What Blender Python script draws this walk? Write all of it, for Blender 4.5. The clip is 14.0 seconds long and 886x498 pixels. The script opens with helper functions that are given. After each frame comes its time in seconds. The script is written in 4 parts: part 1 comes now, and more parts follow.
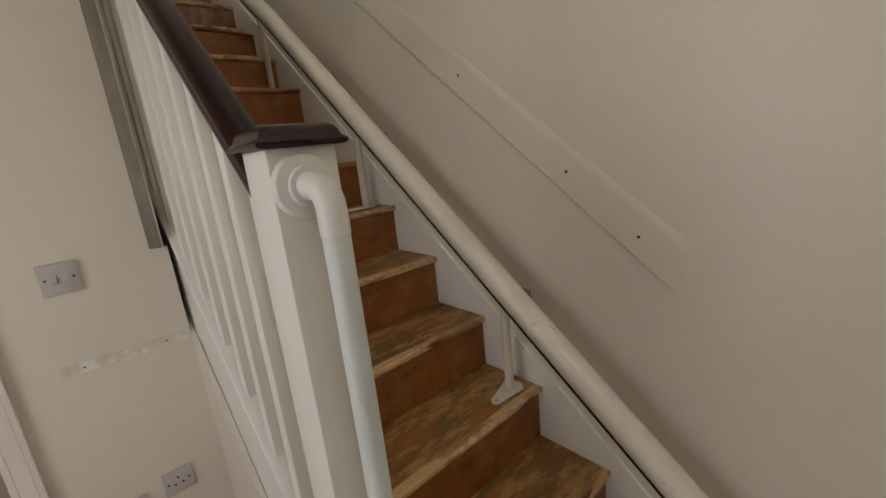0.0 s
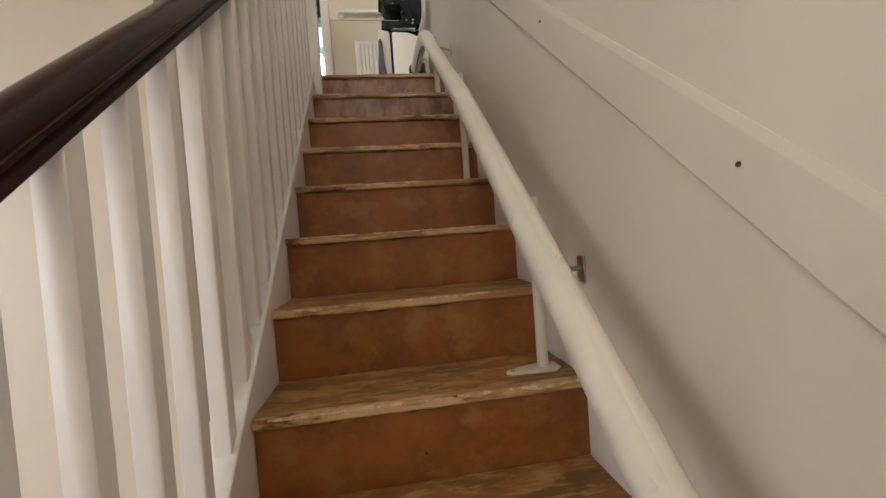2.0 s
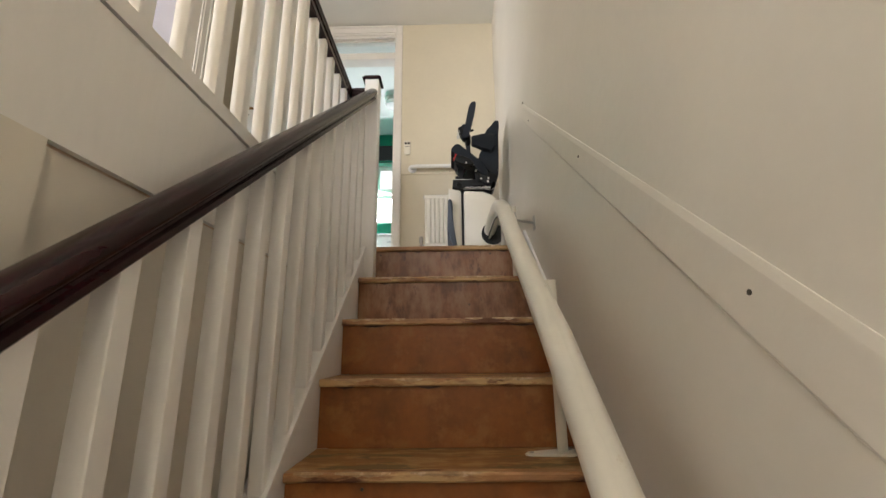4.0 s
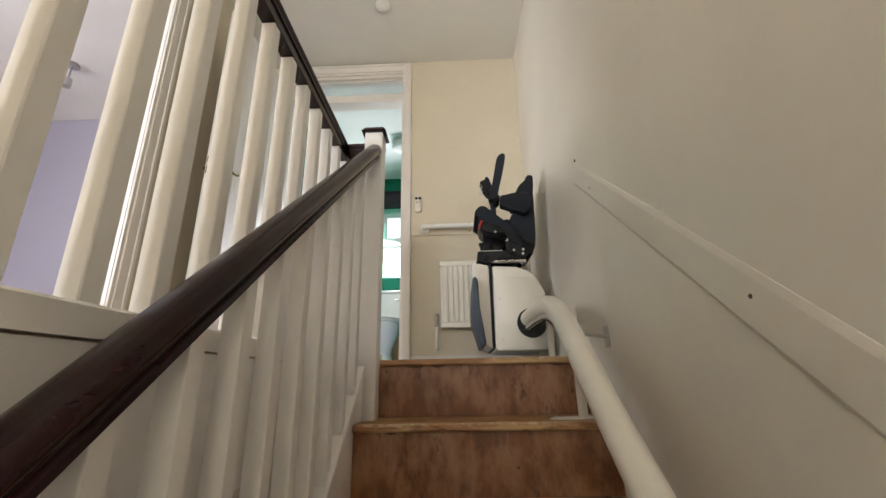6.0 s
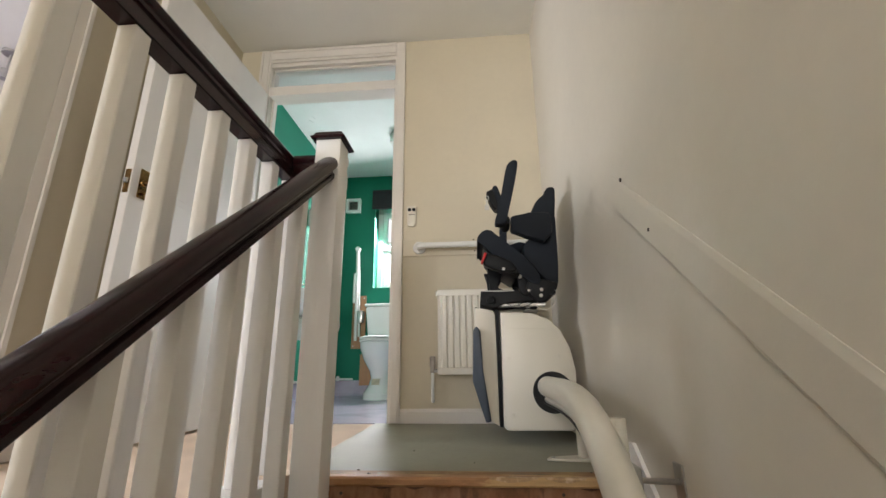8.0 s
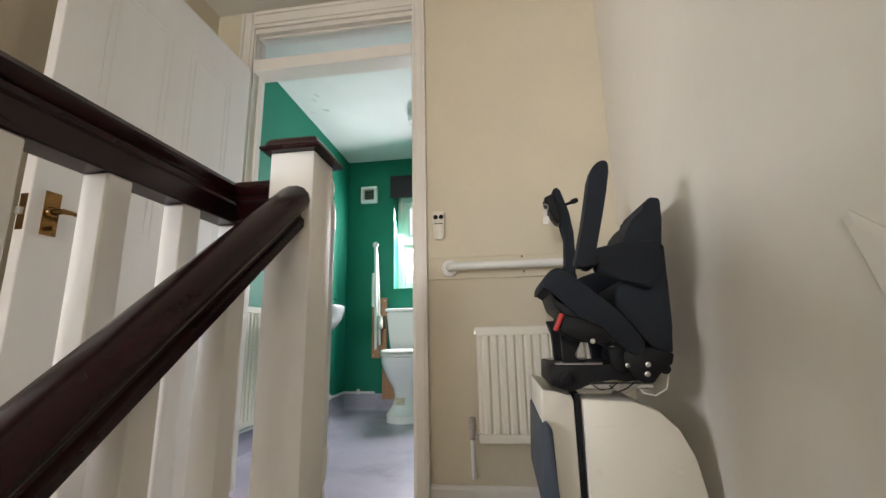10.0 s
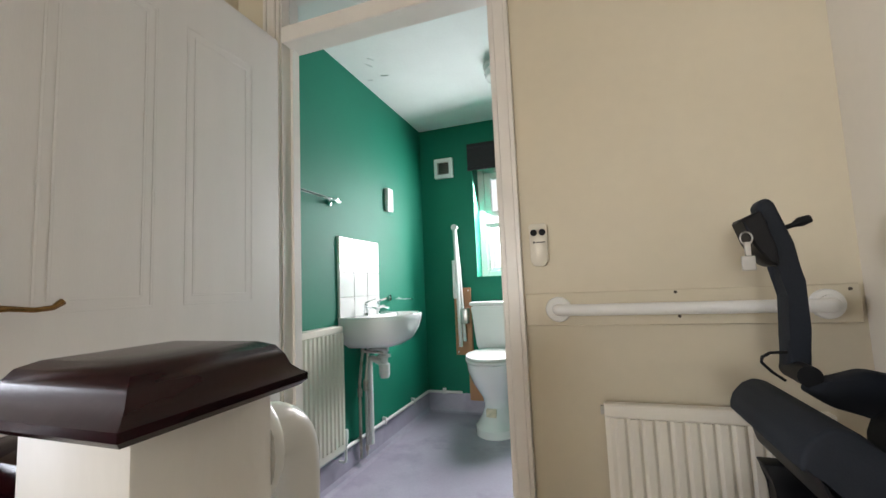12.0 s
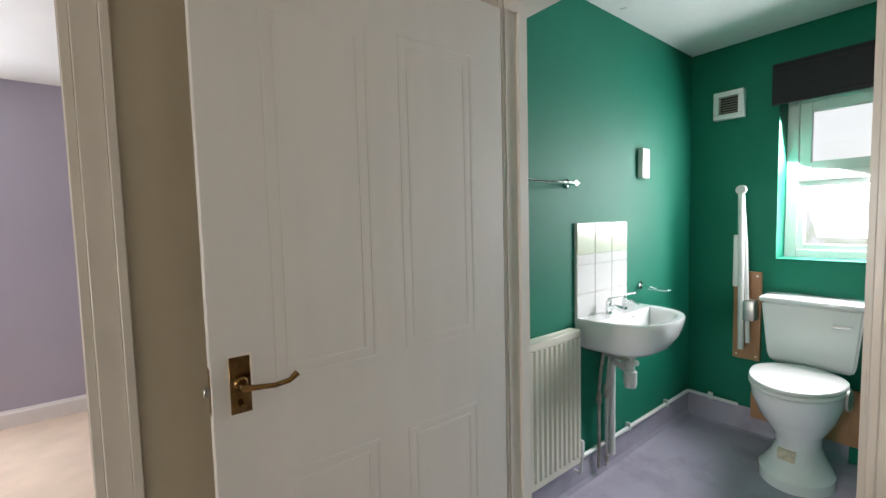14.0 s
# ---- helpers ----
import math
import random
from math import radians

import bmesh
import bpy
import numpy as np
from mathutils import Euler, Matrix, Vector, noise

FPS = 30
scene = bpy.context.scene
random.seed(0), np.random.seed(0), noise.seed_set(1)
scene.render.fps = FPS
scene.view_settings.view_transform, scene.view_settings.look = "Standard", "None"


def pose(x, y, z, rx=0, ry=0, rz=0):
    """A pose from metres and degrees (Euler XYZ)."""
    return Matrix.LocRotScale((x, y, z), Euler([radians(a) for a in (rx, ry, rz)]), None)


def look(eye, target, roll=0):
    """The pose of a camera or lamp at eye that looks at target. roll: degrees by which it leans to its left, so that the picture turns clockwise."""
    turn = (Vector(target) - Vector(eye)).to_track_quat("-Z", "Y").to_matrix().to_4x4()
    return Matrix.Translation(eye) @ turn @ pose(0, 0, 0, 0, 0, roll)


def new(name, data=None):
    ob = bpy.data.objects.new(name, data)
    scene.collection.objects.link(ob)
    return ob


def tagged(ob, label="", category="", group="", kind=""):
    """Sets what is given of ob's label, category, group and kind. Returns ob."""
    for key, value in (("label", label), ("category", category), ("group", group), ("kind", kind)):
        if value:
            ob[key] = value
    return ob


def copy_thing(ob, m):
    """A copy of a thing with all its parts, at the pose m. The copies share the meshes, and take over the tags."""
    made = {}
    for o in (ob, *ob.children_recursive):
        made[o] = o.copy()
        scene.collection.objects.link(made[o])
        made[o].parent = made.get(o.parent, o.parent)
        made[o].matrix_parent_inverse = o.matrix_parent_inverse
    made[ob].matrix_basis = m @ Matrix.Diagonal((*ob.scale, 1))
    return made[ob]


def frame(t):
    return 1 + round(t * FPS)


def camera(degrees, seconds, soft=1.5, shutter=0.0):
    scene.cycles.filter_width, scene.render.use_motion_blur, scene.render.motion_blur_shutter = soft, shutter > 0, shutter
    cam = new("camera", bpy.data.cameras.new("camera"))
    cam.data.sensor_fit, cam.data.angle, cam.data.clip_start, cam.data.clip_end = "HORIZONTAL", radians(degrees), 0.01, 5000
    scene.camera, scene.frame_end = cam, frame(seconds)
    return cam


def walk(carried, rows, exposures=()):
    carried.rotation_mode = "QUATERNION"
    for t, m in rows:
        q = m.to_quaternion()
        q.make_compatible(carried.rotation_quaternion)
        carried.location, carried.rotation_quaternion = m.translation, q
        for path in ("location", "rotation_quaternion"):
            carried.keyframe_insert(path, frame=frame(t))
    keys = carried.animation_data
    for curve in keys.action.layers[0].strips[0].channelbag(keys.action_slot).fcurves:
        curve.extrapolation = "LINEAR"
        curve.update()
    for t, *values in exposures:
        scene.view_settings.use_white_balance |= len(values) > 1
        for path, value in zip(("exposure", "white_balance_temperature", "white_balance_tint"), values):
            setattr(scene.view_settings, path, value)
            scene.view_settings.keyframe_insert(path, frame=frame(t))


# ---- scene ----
cam = camera(94.0, 14.0)
PATH = [
    (0, (-0.256, 0.167, 1.29), (1.019, 1.632, 0.812), -6.1),
    (0.5, (-0.09, 0.3, 1.334), (1.006, 1.932, 0.963), -6.6),
    (1, (0.102, 0.391, 1.333), (0.948, 2.182, 1.056), -5.6),
    (1.5, (0.229, 0.503, 1.381), (0.81, 2.409, 1.207), -4.6),
    (2, (0.327, 0.727, 1.454), (0.623, 2.704, 1.383), -4.1),
    (2.5, (0.348, 0.903, 1.603), (0.47, 2.898, 1.688), -2.8),
    (3, (0.383, 1.064, 1.718), (0.382, 3.05, 1.949), -1.8),
    (3.5, (0.454, 1.209, 1.877), (0.413, 3.174, 2.245), -1.0),
    (4, (0.431, 1.335, 1.988), (0.4, 3.278, 2.461), -0.6),
    (6.5, (0.345, 1.948, 2.53), (0.268, 3.852, 3.138), -1.4),
    (7, (0.39, 2.06, 2.596), (0.304, 3.964, 3.201), -1.7),
    (7.5, (0.436, 2.17, 2.712), (0.325, 4.082, 3.288), -1.2),
    (10, (0.336, 2.774, 3.18), (0.078, 4.715, 3.586), -1.2),
    (10.5, (0.272, 2.901, 3.303), (-0.013, 4.847, 3.662), -1.9),
    (11, (0.247, 3.024, 3.354), (-0.112, 4.967, 3.663), -2.4),
    (11.5, (0.247, 3.179, 3.467), (-0.24, 5.104, 3.711), -2.7),
    (12, (0.222, 3.26, 3.541), (-0.435, 5.14, 3.722), -2.4),
    (12.5, (0.184, 3.33, 3.658), (-0.657, 5.141, 3.766), -2.3),
    (13, (0.158, 3.423, 3.69), (-0.932, 5.1, 3.739), -1.9),
    (13.5, (0.12, 3.504, 3.776), (-1.213, 4.995, 3.748), -1.7),
    (14, (0.072, 3.537, 3.868), (-1.506, 4.759, 3.738), -1.4),
]
walk(cam, [(t, look(eye, target, roll)) for t, eye, target, roll in PATH],
     [(0.0, -0.52), (0.5, -0.35), (1.0, -0.1), (1.5, 0.15), (2.0, 0.2), (2.5, 0.27), (3.0, 0.27), (4.2, 0.30), (6.3, 0.10), (7.5, 0.05), (10.0, -0.02), (11.5, -0.08), (12.5, -0.16), (14.0, -0.28)])

# ---- world, sun, lights ----
L, R, G, Y13 = 2.53, 2.53 / 12, 0.253, 3.49
CEIL = 4.90
world = bpy.data.worlds.new("world")
scene.world = world
world.use_nodes = True
wn = world.node_tree
sky = wn.nodes.new("ShaderNodeTexSky")
sky.sky_type, sky.sun_disc = "NISHITA", False
sky.sun_elevation, sky.sun_rotation = radians(42), radians(200)
wn.links.new(sky.outputs[0], wn.nodes["Background"].inputs[0])
wn.nodes["Background"].inputs[1].default_value = 0.12


def lamp(name, m, sx, sy, watts, color):
    d = bpy.data.lights.new(name, "AREA")
    d.shape, d.size, d.size_y, d.energy, d.color = "RECTANGLE", sx, sy, watts, color
    ob = new(name, d)
    ob.matrix_world = m
    return ob


sun = bpy.data.lights.new("sun", "SUN")
sun.energy, sun.angle, sun.color = 1.0, radians(12), (1, 0.96, 0.9)
sun_ob = new("sun", sun)
sun_ob.matrix_world = look((0, 0, 20), (-4, 8, 0))
COOL = (0.86, 0.93, 1.0)
lamp("window_light_bathroom", look((-0.32, 6.71, 4.06), (-0.80, 4.7, 2.7)), 0.55, 0.82, 68, (0.97, 0.95, 1.0))
lamp("window_light_bedroom", look((-3.9, 1.75, 3.95), (-0.5, 3.0, 3.2)), 1.3, 1.1, 115, (0.86, 0.90, 1.0))
lamp("window_light_hall", look((-1.46, 0.85, 1.35), (0.0, 0.85, 1.05)), 0.9, 1.4, 14, (1.0, 0.95, 0.91))
# weak fill added from the unseen entrance end, no known window there
lamp("fill_light_entrance", look((-0.7, -1.72, 1.25), (0.3, 1.2, 1.2)), 0.7, 1.7, 1.8, (1.0, 0.95, 0.90))
# fill added from the landing's unseen south end to brighten the upper floor
lamp("fill_light_landing", look((-0.55, -1.70, 3.75), (-0.2, 2.6, 2.7)), 0.9, 1.1, 98, (0.985, 0.975, 0.95))
lamp("window_light_room", look((-1.6, 4.6, 1.3), (-1.1, 1.8, 1.0)), 1.0, 1.2, 12, (0.85, 0.9, 1.0))


# ---- materials ----
def mat(name, col, rough=0.5, var=0.08, scale=6.0, fine=60.0, bump=0.1, metal=0.0, spots=None, stretch=(1, 1, 1), spec=0.5, coat=0.0, stains=None):
    """Painted or raw surface with variation at two scales; spots: (colour, scale, low, high) of worn patches."""
    m = bpy.data.materials.new(name)
    m.use_nodes = True
    n, l = m.node_tree.nodes, m.node_tree.links
    b = n["Principled BSDF"]
    b.inputs["Roughness"].default_value, b.inputs["Metallic"].default_value = rough, metal
    b.inputs["Specular IOR Level"].default_value = spec
    b.inputs["Coat Weight"].default_value = coat
    b.inputs["Coat Roughness"].default_value = 0.12
    tc, mp = n.new("ShaderNodeTexCoord"), n.new("ShaderNodeMapping")
    mp.inputs["Scale"].default_value = stretch
    l.new(tc.outputs["Object"], mp.inputs[0])
    big, small = n.new("ShaderNodeTexNoise"), n.new("ShaderNodeTexNoise")
    big.inputs["Scale"].default_value, small.inputs["Scale"].default_value = scale, fine
    big.inputs["Detail"].default_value, small.inputs["Detail"].default_value = 4, 3
    l.new(mp.outputs[0], big.inputs[0])
    l.new(mp.outputs[0], small.inputs[0])
    add = n.new("ShaderNodeMath")
    add.operation = "MULTIPLY_ADD"
    l.new(small.outputs[0], add.inputs[0])
    add.inputs[1].default_value = 0.35
    l.new(big.outputs[0], add.inputs[2])
    ramp = n.new("ShaderNodeValToRGB")
    e = ramp.color_ramp.elements
    e[0].position, e[1].position = 0.42, 0.92
    e[0].color = (*[max(0, c * (1 - var)) for c in col], 1)
    e[1].color = (*[min(1, c * (1 + var)) for c in col], 1)
    l.new(add.outputs[0], ramp.inputs[0])
    out = ramp.outputs[0]
    for i, layer in enumerate([q for q in (spots, stains) if q]):
        sc, ss, lo, hi = layer
        sn, rr, mix = n.new("ShaderNodeTexNoise"), n.new("ShaderNodeMapRange"), n.new("ShaderNodeMix")
        sn.inputs["Scale"].default_value, sn.inputs["Detail"].default_value, sn.inputs["Roughness"].default_value = ss, 6, 0.65
        shift = n.new("ShaderNodeVectorMath")
        shift.inputs[1].default_value = (3.7 * i, 1.3 * i, 5.1 * i)
        l.new(mp.outputs[0], shift.inputs[0])
        l.new(shift.outputs[0], sn.inputs[0])
        rr.inputs["From Min"].default_value, rr.inputs["From Max"].default_value = lo, hi
        l.new(sn.outputs[0], rr.inputs[0])
        mix.data_type = "RGBA"
        l.new(rr.outputs[0], mix.inputs[0])
        l.new(out, mix.inputs[6])
        mix.inputs[7].default_value = (*sc, 1)
        out = mix.outputs[2]
    l.new(out, b.inputs["Base Color"])
    if bump:
        bp = n.new("ShaderNodeBump")
        bp.inputs["Strength"].default_value, bp.inputs["Distance"].default_value = bump, 0.004
        l.new(add.outputs[0], bp.inputs["Height"])
        l.new(bp.outputs[0], b.inputs["Normal"])
    return m


cream_wall = mat("cream_wall_paint", (0.71, 0.66, 0.575), 0.38, 0.04, 2.2, 30, 0.35)
landing_wall = mat("cream_landing_paint", (0.635, 0.568, 0.435), 0.5, 0.04, 2.2, 30, 0.3)
white_gloss = mat("old_white_gloss", (0.82, 0.80, 0.77), 0.42, 0.04, 8, 70, 0.4, coat=0.16, stretch=(1, 1, 0.25))
white_trim = mat("white_trim", (0.74, 0.70, 0.65), 0.3, 0.03, 8, 60, 0.08)
door_paint = mat("door_paint", (0.70, 0.68, 0.65), 0.42, 0.03, 3, 90, 0.1, stretch=(4, 4, 0.6))
ceiling_white = mat("ceiling_white", (0.80, 0.79, 0.74), 0.8, 0.03, 3, 70, 0.25)
bath_ceiling = mat("bathroom_ceiling_white", (0.74, 0.77, 0.75), 0.8, 0.05, 3, 60, 0.5)
green = mat("green_wall_paint", (0.003, 0.165, 0.100), 0.62, 0.06, 3, 70, 0.15, spec=0.3)
lilac = mat("lilac_wall_paint", (0.40, 0.375, 0.43), 0.6, 0.03, 2, 50, 0.1)
mahogany = mat("mahogany_varnish", (0.017, 0.0032, 0.0048), 0.24, 0.35, 5, 60, 0.08, spec=0.27, stretch=(3, 0.6, 3))
riser_wood = mat("stripped_riser_wood", (0.245, 0.078, 0.013), 0.48, 0.30, 7, 40, 0.6, spots=((0.30, 0.12, 0.030), 8, 0.50, 0.62), stains=((0.13, 0.045, 0.014), 6, 0.60, 0.72), stretch=(1, 1, 1))
riser_top = mat("stripped_top_riser", (0.20, 0.075, 0.025), 0.40, 0.35, 9, 40, 0.5, spots=((0.34, 0.185, 0.10), 4.5, 0.44, 0.66), stains=((0.09, 0.030, 0.012), 7, 0.58, 0.68), stretch=(2.4, 1, 1.1))
tread_wood = mat("worn_tread_wood", (0.27, 0.118, 0.030), 0.5, 0.3, 8, 60, 0.8, spots=((0.42, 0.25, 0.095), 13, 0.47, 0.58), stains=((0.17, 0.105, 0.035), 9, 0.54, 0.60), stretch=(0.6, 1.7, 1))
nosing_wood = mat("worn_nosing_wood", (0.40, 0.20, 0.085), 0.48, 0.3, 14, 80, 0.7, spots=((0.58, 0.38, 0.18), 7, 0.47, 0.53), stains=((0.15, 0.055, 0.022), 8, 0.56, 0.62), stretch=(0.5, 2, 2))
torn_wood = mat("torn_pale_hardboard", (0.50, 0.33, 0.18), 0.6, 0.25, 30, 120, 0.6, spots=((0.66, 0.50, 0.33), 30, 0.5, 0.6))
# near-black brown that paints the shade in notches under the nosings
notch_shade = mat("dark_notch_shade", (0.075, 0.030, 0.013), 0.5, 0.3, 30, 120, 0.5)
landing_lino = mat("landing_underlay_board", (0.30, 0.29, 0.22), 0.55, 0.12, 3, 50, 0.2, spots=((0.2, 0.17, 0.12), 40, 0.68, 0.74))
carpet = mat("beige_carpet", (0.60, 0.46, 0.34), 0.95, 0.1, 5, 250, 1.0)
vinyl = mat("grey_purple_vinyl", (0.42, 0.39, 0.48), 0.26, 0.12, 2.5, 120, 0.12, spots=((0.31, 0.29, 0.36), 3, 0.5, 0.7))
switch_grey = mat("aged_grey_plastic", (0.50, 0.47, 0.46), 0.4, 0.03, 20, 100, 0.02)
plastic_white = mat("white_plastic", (0.78, 0.78, 0.76), 0.3, 0.02, 5, 80, 0.02)
ribbed_white = mat("white_ribbed_grip", (0.70, 0.75, 0.76), 0.38, 0.04, 14, 40, 0.6, stretch=(3, 3, 0.25))
lift_cream = mat("cream_powder_coat", (0.70, 0.655, 0.56), 0.33, 0.03, 5, 200, 0.06)
rail_cream = mat("worn_cream_tube", (0.72, 0.68, 0.59), 0.28, 0.06, 7, 50, 0.08, spots=((0.52, 0.44, 0.33), 18, 0.64, 0.72), stretch=(1, 0.4, 1))
fabric = mat("dark_grey_upholstery", (0.014, 0.017, 0.023), 0.75, 0.15, 6, 300, 0.35, spec=0.25)
black = mat("black_plastic", (0.005, 0.005, 0.006), 0.5, 0.2, 10, 200, 0.1, spec=0.22)
footrest_grey = mat("slate_footrest", (0.04, 0.052, 0.07), 0.55, 0.15, 10, 200, 0.3)
steel = mat("dull_steel", (0.52, 0.51, 0.49), 0.35, 0.1, 20, 100, 0.1, metal=1.0)
chrome = mat("chrome", (0.85, 0.86, 0.87), 0.08, 0.02, 20, 100, 0.0, metal=1.0)
brass = mat("worn_brass", (0.26, 0.155, 0.060), 0.2, 0.3, 30, 120, 0.1, metal=1.0)
ceramic = mat("white_ceramic", (0.84, 0.85, 0.85), 0.08, 0.01, 3, 60, 0.0, coat=0.6)
radiator_paint = mat("radiator_enamel", (0.78, 0.74, 0.65), 0.28, 0.02, 5, 80, 0.03)
tile_white = mat("white_tile_glaze", (0.80, 0.80, 0.78), 0.08, 0.02, 4, 60, 0.02, coat=0.5)
tile_green = mat("pale_green_tile_glaze", (0.66, 0.71, 0.56), 0.1, 0.03, 4, 60, 0.02, coat=0.5)
beech = mat("beech_veneer_board", (0.42, 0.21, 0.10), 0.45, 0.15, 4, 60, 0.1, stretch=(4, 4, 0.5))
red = mat("red_button", (0.55, 0.02, 0.02), 0.35, 0.05, 20, 100, 0.0)
copper = mat("tarnished_copper_pipe", (0.40, 0.36, 0.32), 0.4, 0.3, 25, 100, 0.1, metal=0.6)
dark_hole = mat("dark_cavity", (0.015, 0.015, 0.014), 0.7, 0.2, 10, 100, 0.1)
blind_black = mat("black_blind_fabric", (0.008, 0.007, 0.01), 0.7, 0.2, 30, 300, 0.3)
patch = mat("bare_filler_patch", (0.66, 0.60, 0.52), 0.8, 0.1, 30, 120, 0.6, spots=((0.80, 0.78, 0.73), 25, 0.5, 0.6))
# dark grey-brown of the narrow strip at the hall wall's end
bare = mat("dark_wall_end", (0.20, 0.175, 0.14), 0.8, 0.35, 12, 70, 0.8, stretch=(1, 1, 0.3))
screw_metal = mat("dark_screw_hole", (0.06, 0.045, 0.03), 0.6, 0.3, 100, 300, 0.0)


def glass_mat(name, rough):
    m = bpy.data.materials.new(name)
    m.use_nodes = True
    b = m.node_tree.nodes["Principled BSDF"]
    b.inputs["Transmission Weight"].default_value, b.inputs["Roughness"].default_value = 1.0, rough
    b.inputs["IOR"].default_value = 1.45
    return m


glass = glass_mat("window_glass", 0.0)
glass_soft = glass_mat("transom_glass", 0.03)


def backdrop_mat():
    m = bpy.data.materials.new("overcast_garden")
    m.use_nodes = True
    n, l = m.node_tree.nodes, m.node_tree.links
    e = n.new("ShaderNodeEmission")
    tc, no, r, gr = n.new("ShaderNodeTexCoord"), n.new("ShaderNodeTexNoise"), n.new("ShaderNodeValToRGB"), n.new("ShaderNodeSeparateXYZ")
    l.new(tc.outputs["Object"], no.inputs[0])
    l.new(tc.outputs["Object"], gr.inputs[0])
    no.inputs["Scale"].default_value, no.inputs["Detail"].default_value = 0.6, 7
    s = n.new("ShaderNodeMath")
    s.operation = "MULTIPLY_ADD"
    l.new(gr.outputs[2], s.inputs[0])
    s.inputs[1].default_value = 0.10
    l.new(no.outputs[0], s.inputs[2])
    el = r.color_ramp.elements
    el[0].position, el[0].color = 0.38, (0.52, 0.66, 0.42, 1)
    el[1].position, el[1].color = 0.72, (0.95, 0.98, 1.0, 1)
    l.new(s.outputs[0], r.inputs[0])
    l.new(r.outputs[0], e.inputs[0])
    e.inputs[1].default_value = 1.5
    l.new(e.outputs[0], n["Material Output"].inputs[0])
    return m


# ---- mesh helpers ----
def B():
    return bmesh.new()


def box(bm, x0, x1, y0, y1, z0, z1, bev=0.0, seg=1):
    v = [bm.verts.new((x, y, z)) for x in (x0, x1) for y in (y0, y1) for z in (z0, z1)]
    f = [bm.faces.new([v[i] for i in q]) for q in ((0, 1, 3, 2), (4, 6, 7, 5), (0, 4, 5, 1), (2, 3, 7, 6), (0, 2, 6, 4), (1, 5, 7, 3))]
    if bev:
        bmesh.ops.bevel(bm, geom=list({e for g in f for e in g.edges}), offset=bev, segments=seg, affect="EDGES", profile=0.5)
    return bm


def loft(bm, rings, cap=True, closed=True):
    rows = [[bm.verts.new(p) for p in r] for r in rings]
    k = len(rows[0])
    for a, b in zip(rows, rows[1:]):
        for i in range(k if closed else k - 1):
            j = (i + 1) % k
            bm.faces.new((a[i], a[j], b[j], b[i]))
    if cap:
        bm.faces.new(rows[0][::-1])
        bm.faces.new(rows[-1])
    return bm


def tube(bm, pts, r, seg=12, cap=True):
    pts = [Vector(p) for p in pts]
    rings, up = [], None
    for i, p in enumerate(pts):
        d = (pts[min(i + 1, len(pts) - 1)] - pts[max(i - 1, 0)]).normalized()
        if up is None:
            up = Vector((0, 0, 1)) if abs(d.z) < 0.9 else Vector((1, 0, 0))
        side = d.cross(up).normalized()
        up = side.cross(d).normalized()
        rr = r[i] if isinstance(r, (list, tuple)) else r
        rings.append([p + (side * math.cos(a) + up * math.sin(a)) * rr for a in (2 * math.pi * k / seg for k in range(seg))])
    return loft(bm, rings, cap)


def bend(p0, corner, p1, rad, n=6):
    """Points of a rounded corner between two straight runs."""
    p0, c, p1 = Vector(p0), Vector(corner), Vector(p1)
    a, b = c + (p0 - c).normalized() * rad, c + (p1 - c).normalized() * rad
    return [a.lerp(c, t).lerp(c.lerp(b, t), t) for t in (i / n for i in range(n + 1))]


def prism(bm, outline, axis, a, b, bev=0.0, seg=1):
    """outline: 2D points in the two other axes (in x, y, z order) pushed along axis from a to b."""
    def p3(p, d):
        q = list(p)
        q.insert("xyz".index(axis), d)
        return q
    v0, v1 = [bm.verts.new(p3(p, a)) for p in outline], [bm.verts.new(p3(p, b)) for p in outline]
    n = len(outline)
    fs = [bm.faces.new((v0[i], v0[(i + 1) % n], v1[(i + 1) % n], v1[i])) for i in range(n)]
    fs += [bm.faces.new(v0[::-1]), bm.faces.new(v1)]
    if bev:
        bmesh.ops.bevel(bm, geom=list({e for f in fs for e in f.edges}), offset=bev, segments=seg, affect="EDGES", profile=0.5, clamp_overlap=True)
    return bm


def lathe(bm, prof, origin, axis="z", seg=20):
    o = Vector(origin)
    rings = []
    for r, h in prof:
        ring = []
        for k in range(seg):
            a = 2 * math.pi * k / seg
            c, s = r * math.cos(a), r * math.sin(a)
            ring.append(o + Vector({"z": (c, s, h), "y": (c, h, s), "x": (h, c, s)}[axis]))
        rings.append(ring)
    return loft(bm, rings)


def finish(name, bm, material, smooth=False):
    bmesh.ops.recalc_face_normals(bm, faces=bm.faces)
    me = bpy.data.meshes.new(name)
    bm.to_mesh(me)
    bm.free()
    me.materials.append(material)
    if smooth:
        me.shade_smooth()
        me.set_sharp_from_angle(angle=radians(38))
    return me


def part(name, bm, material, parent, label="", smooth=True):
    ob = new(name, finish(name, bm, material, smooth))
    ob.parent = parent
    root = parent
    while root.parent:
        root = root.parent
    return tagged(ob, label)


def thing(name, label, category, group="", at=(0, 0, 0)):
    ob = new(name)
    ob.empty_display_size = 0.05
    return tagged(ob, label, category, group)


def single(name, bm, material, label="", category="", group="", kind="", smooth=True):
    return tagged(new(name, finish(name, bm, material, smooth)), label, category, group, kind)


def structure(name, bm, material, label="", smooth=False):
    return single(name, bm, material, label, "", "", "structure", smooth)


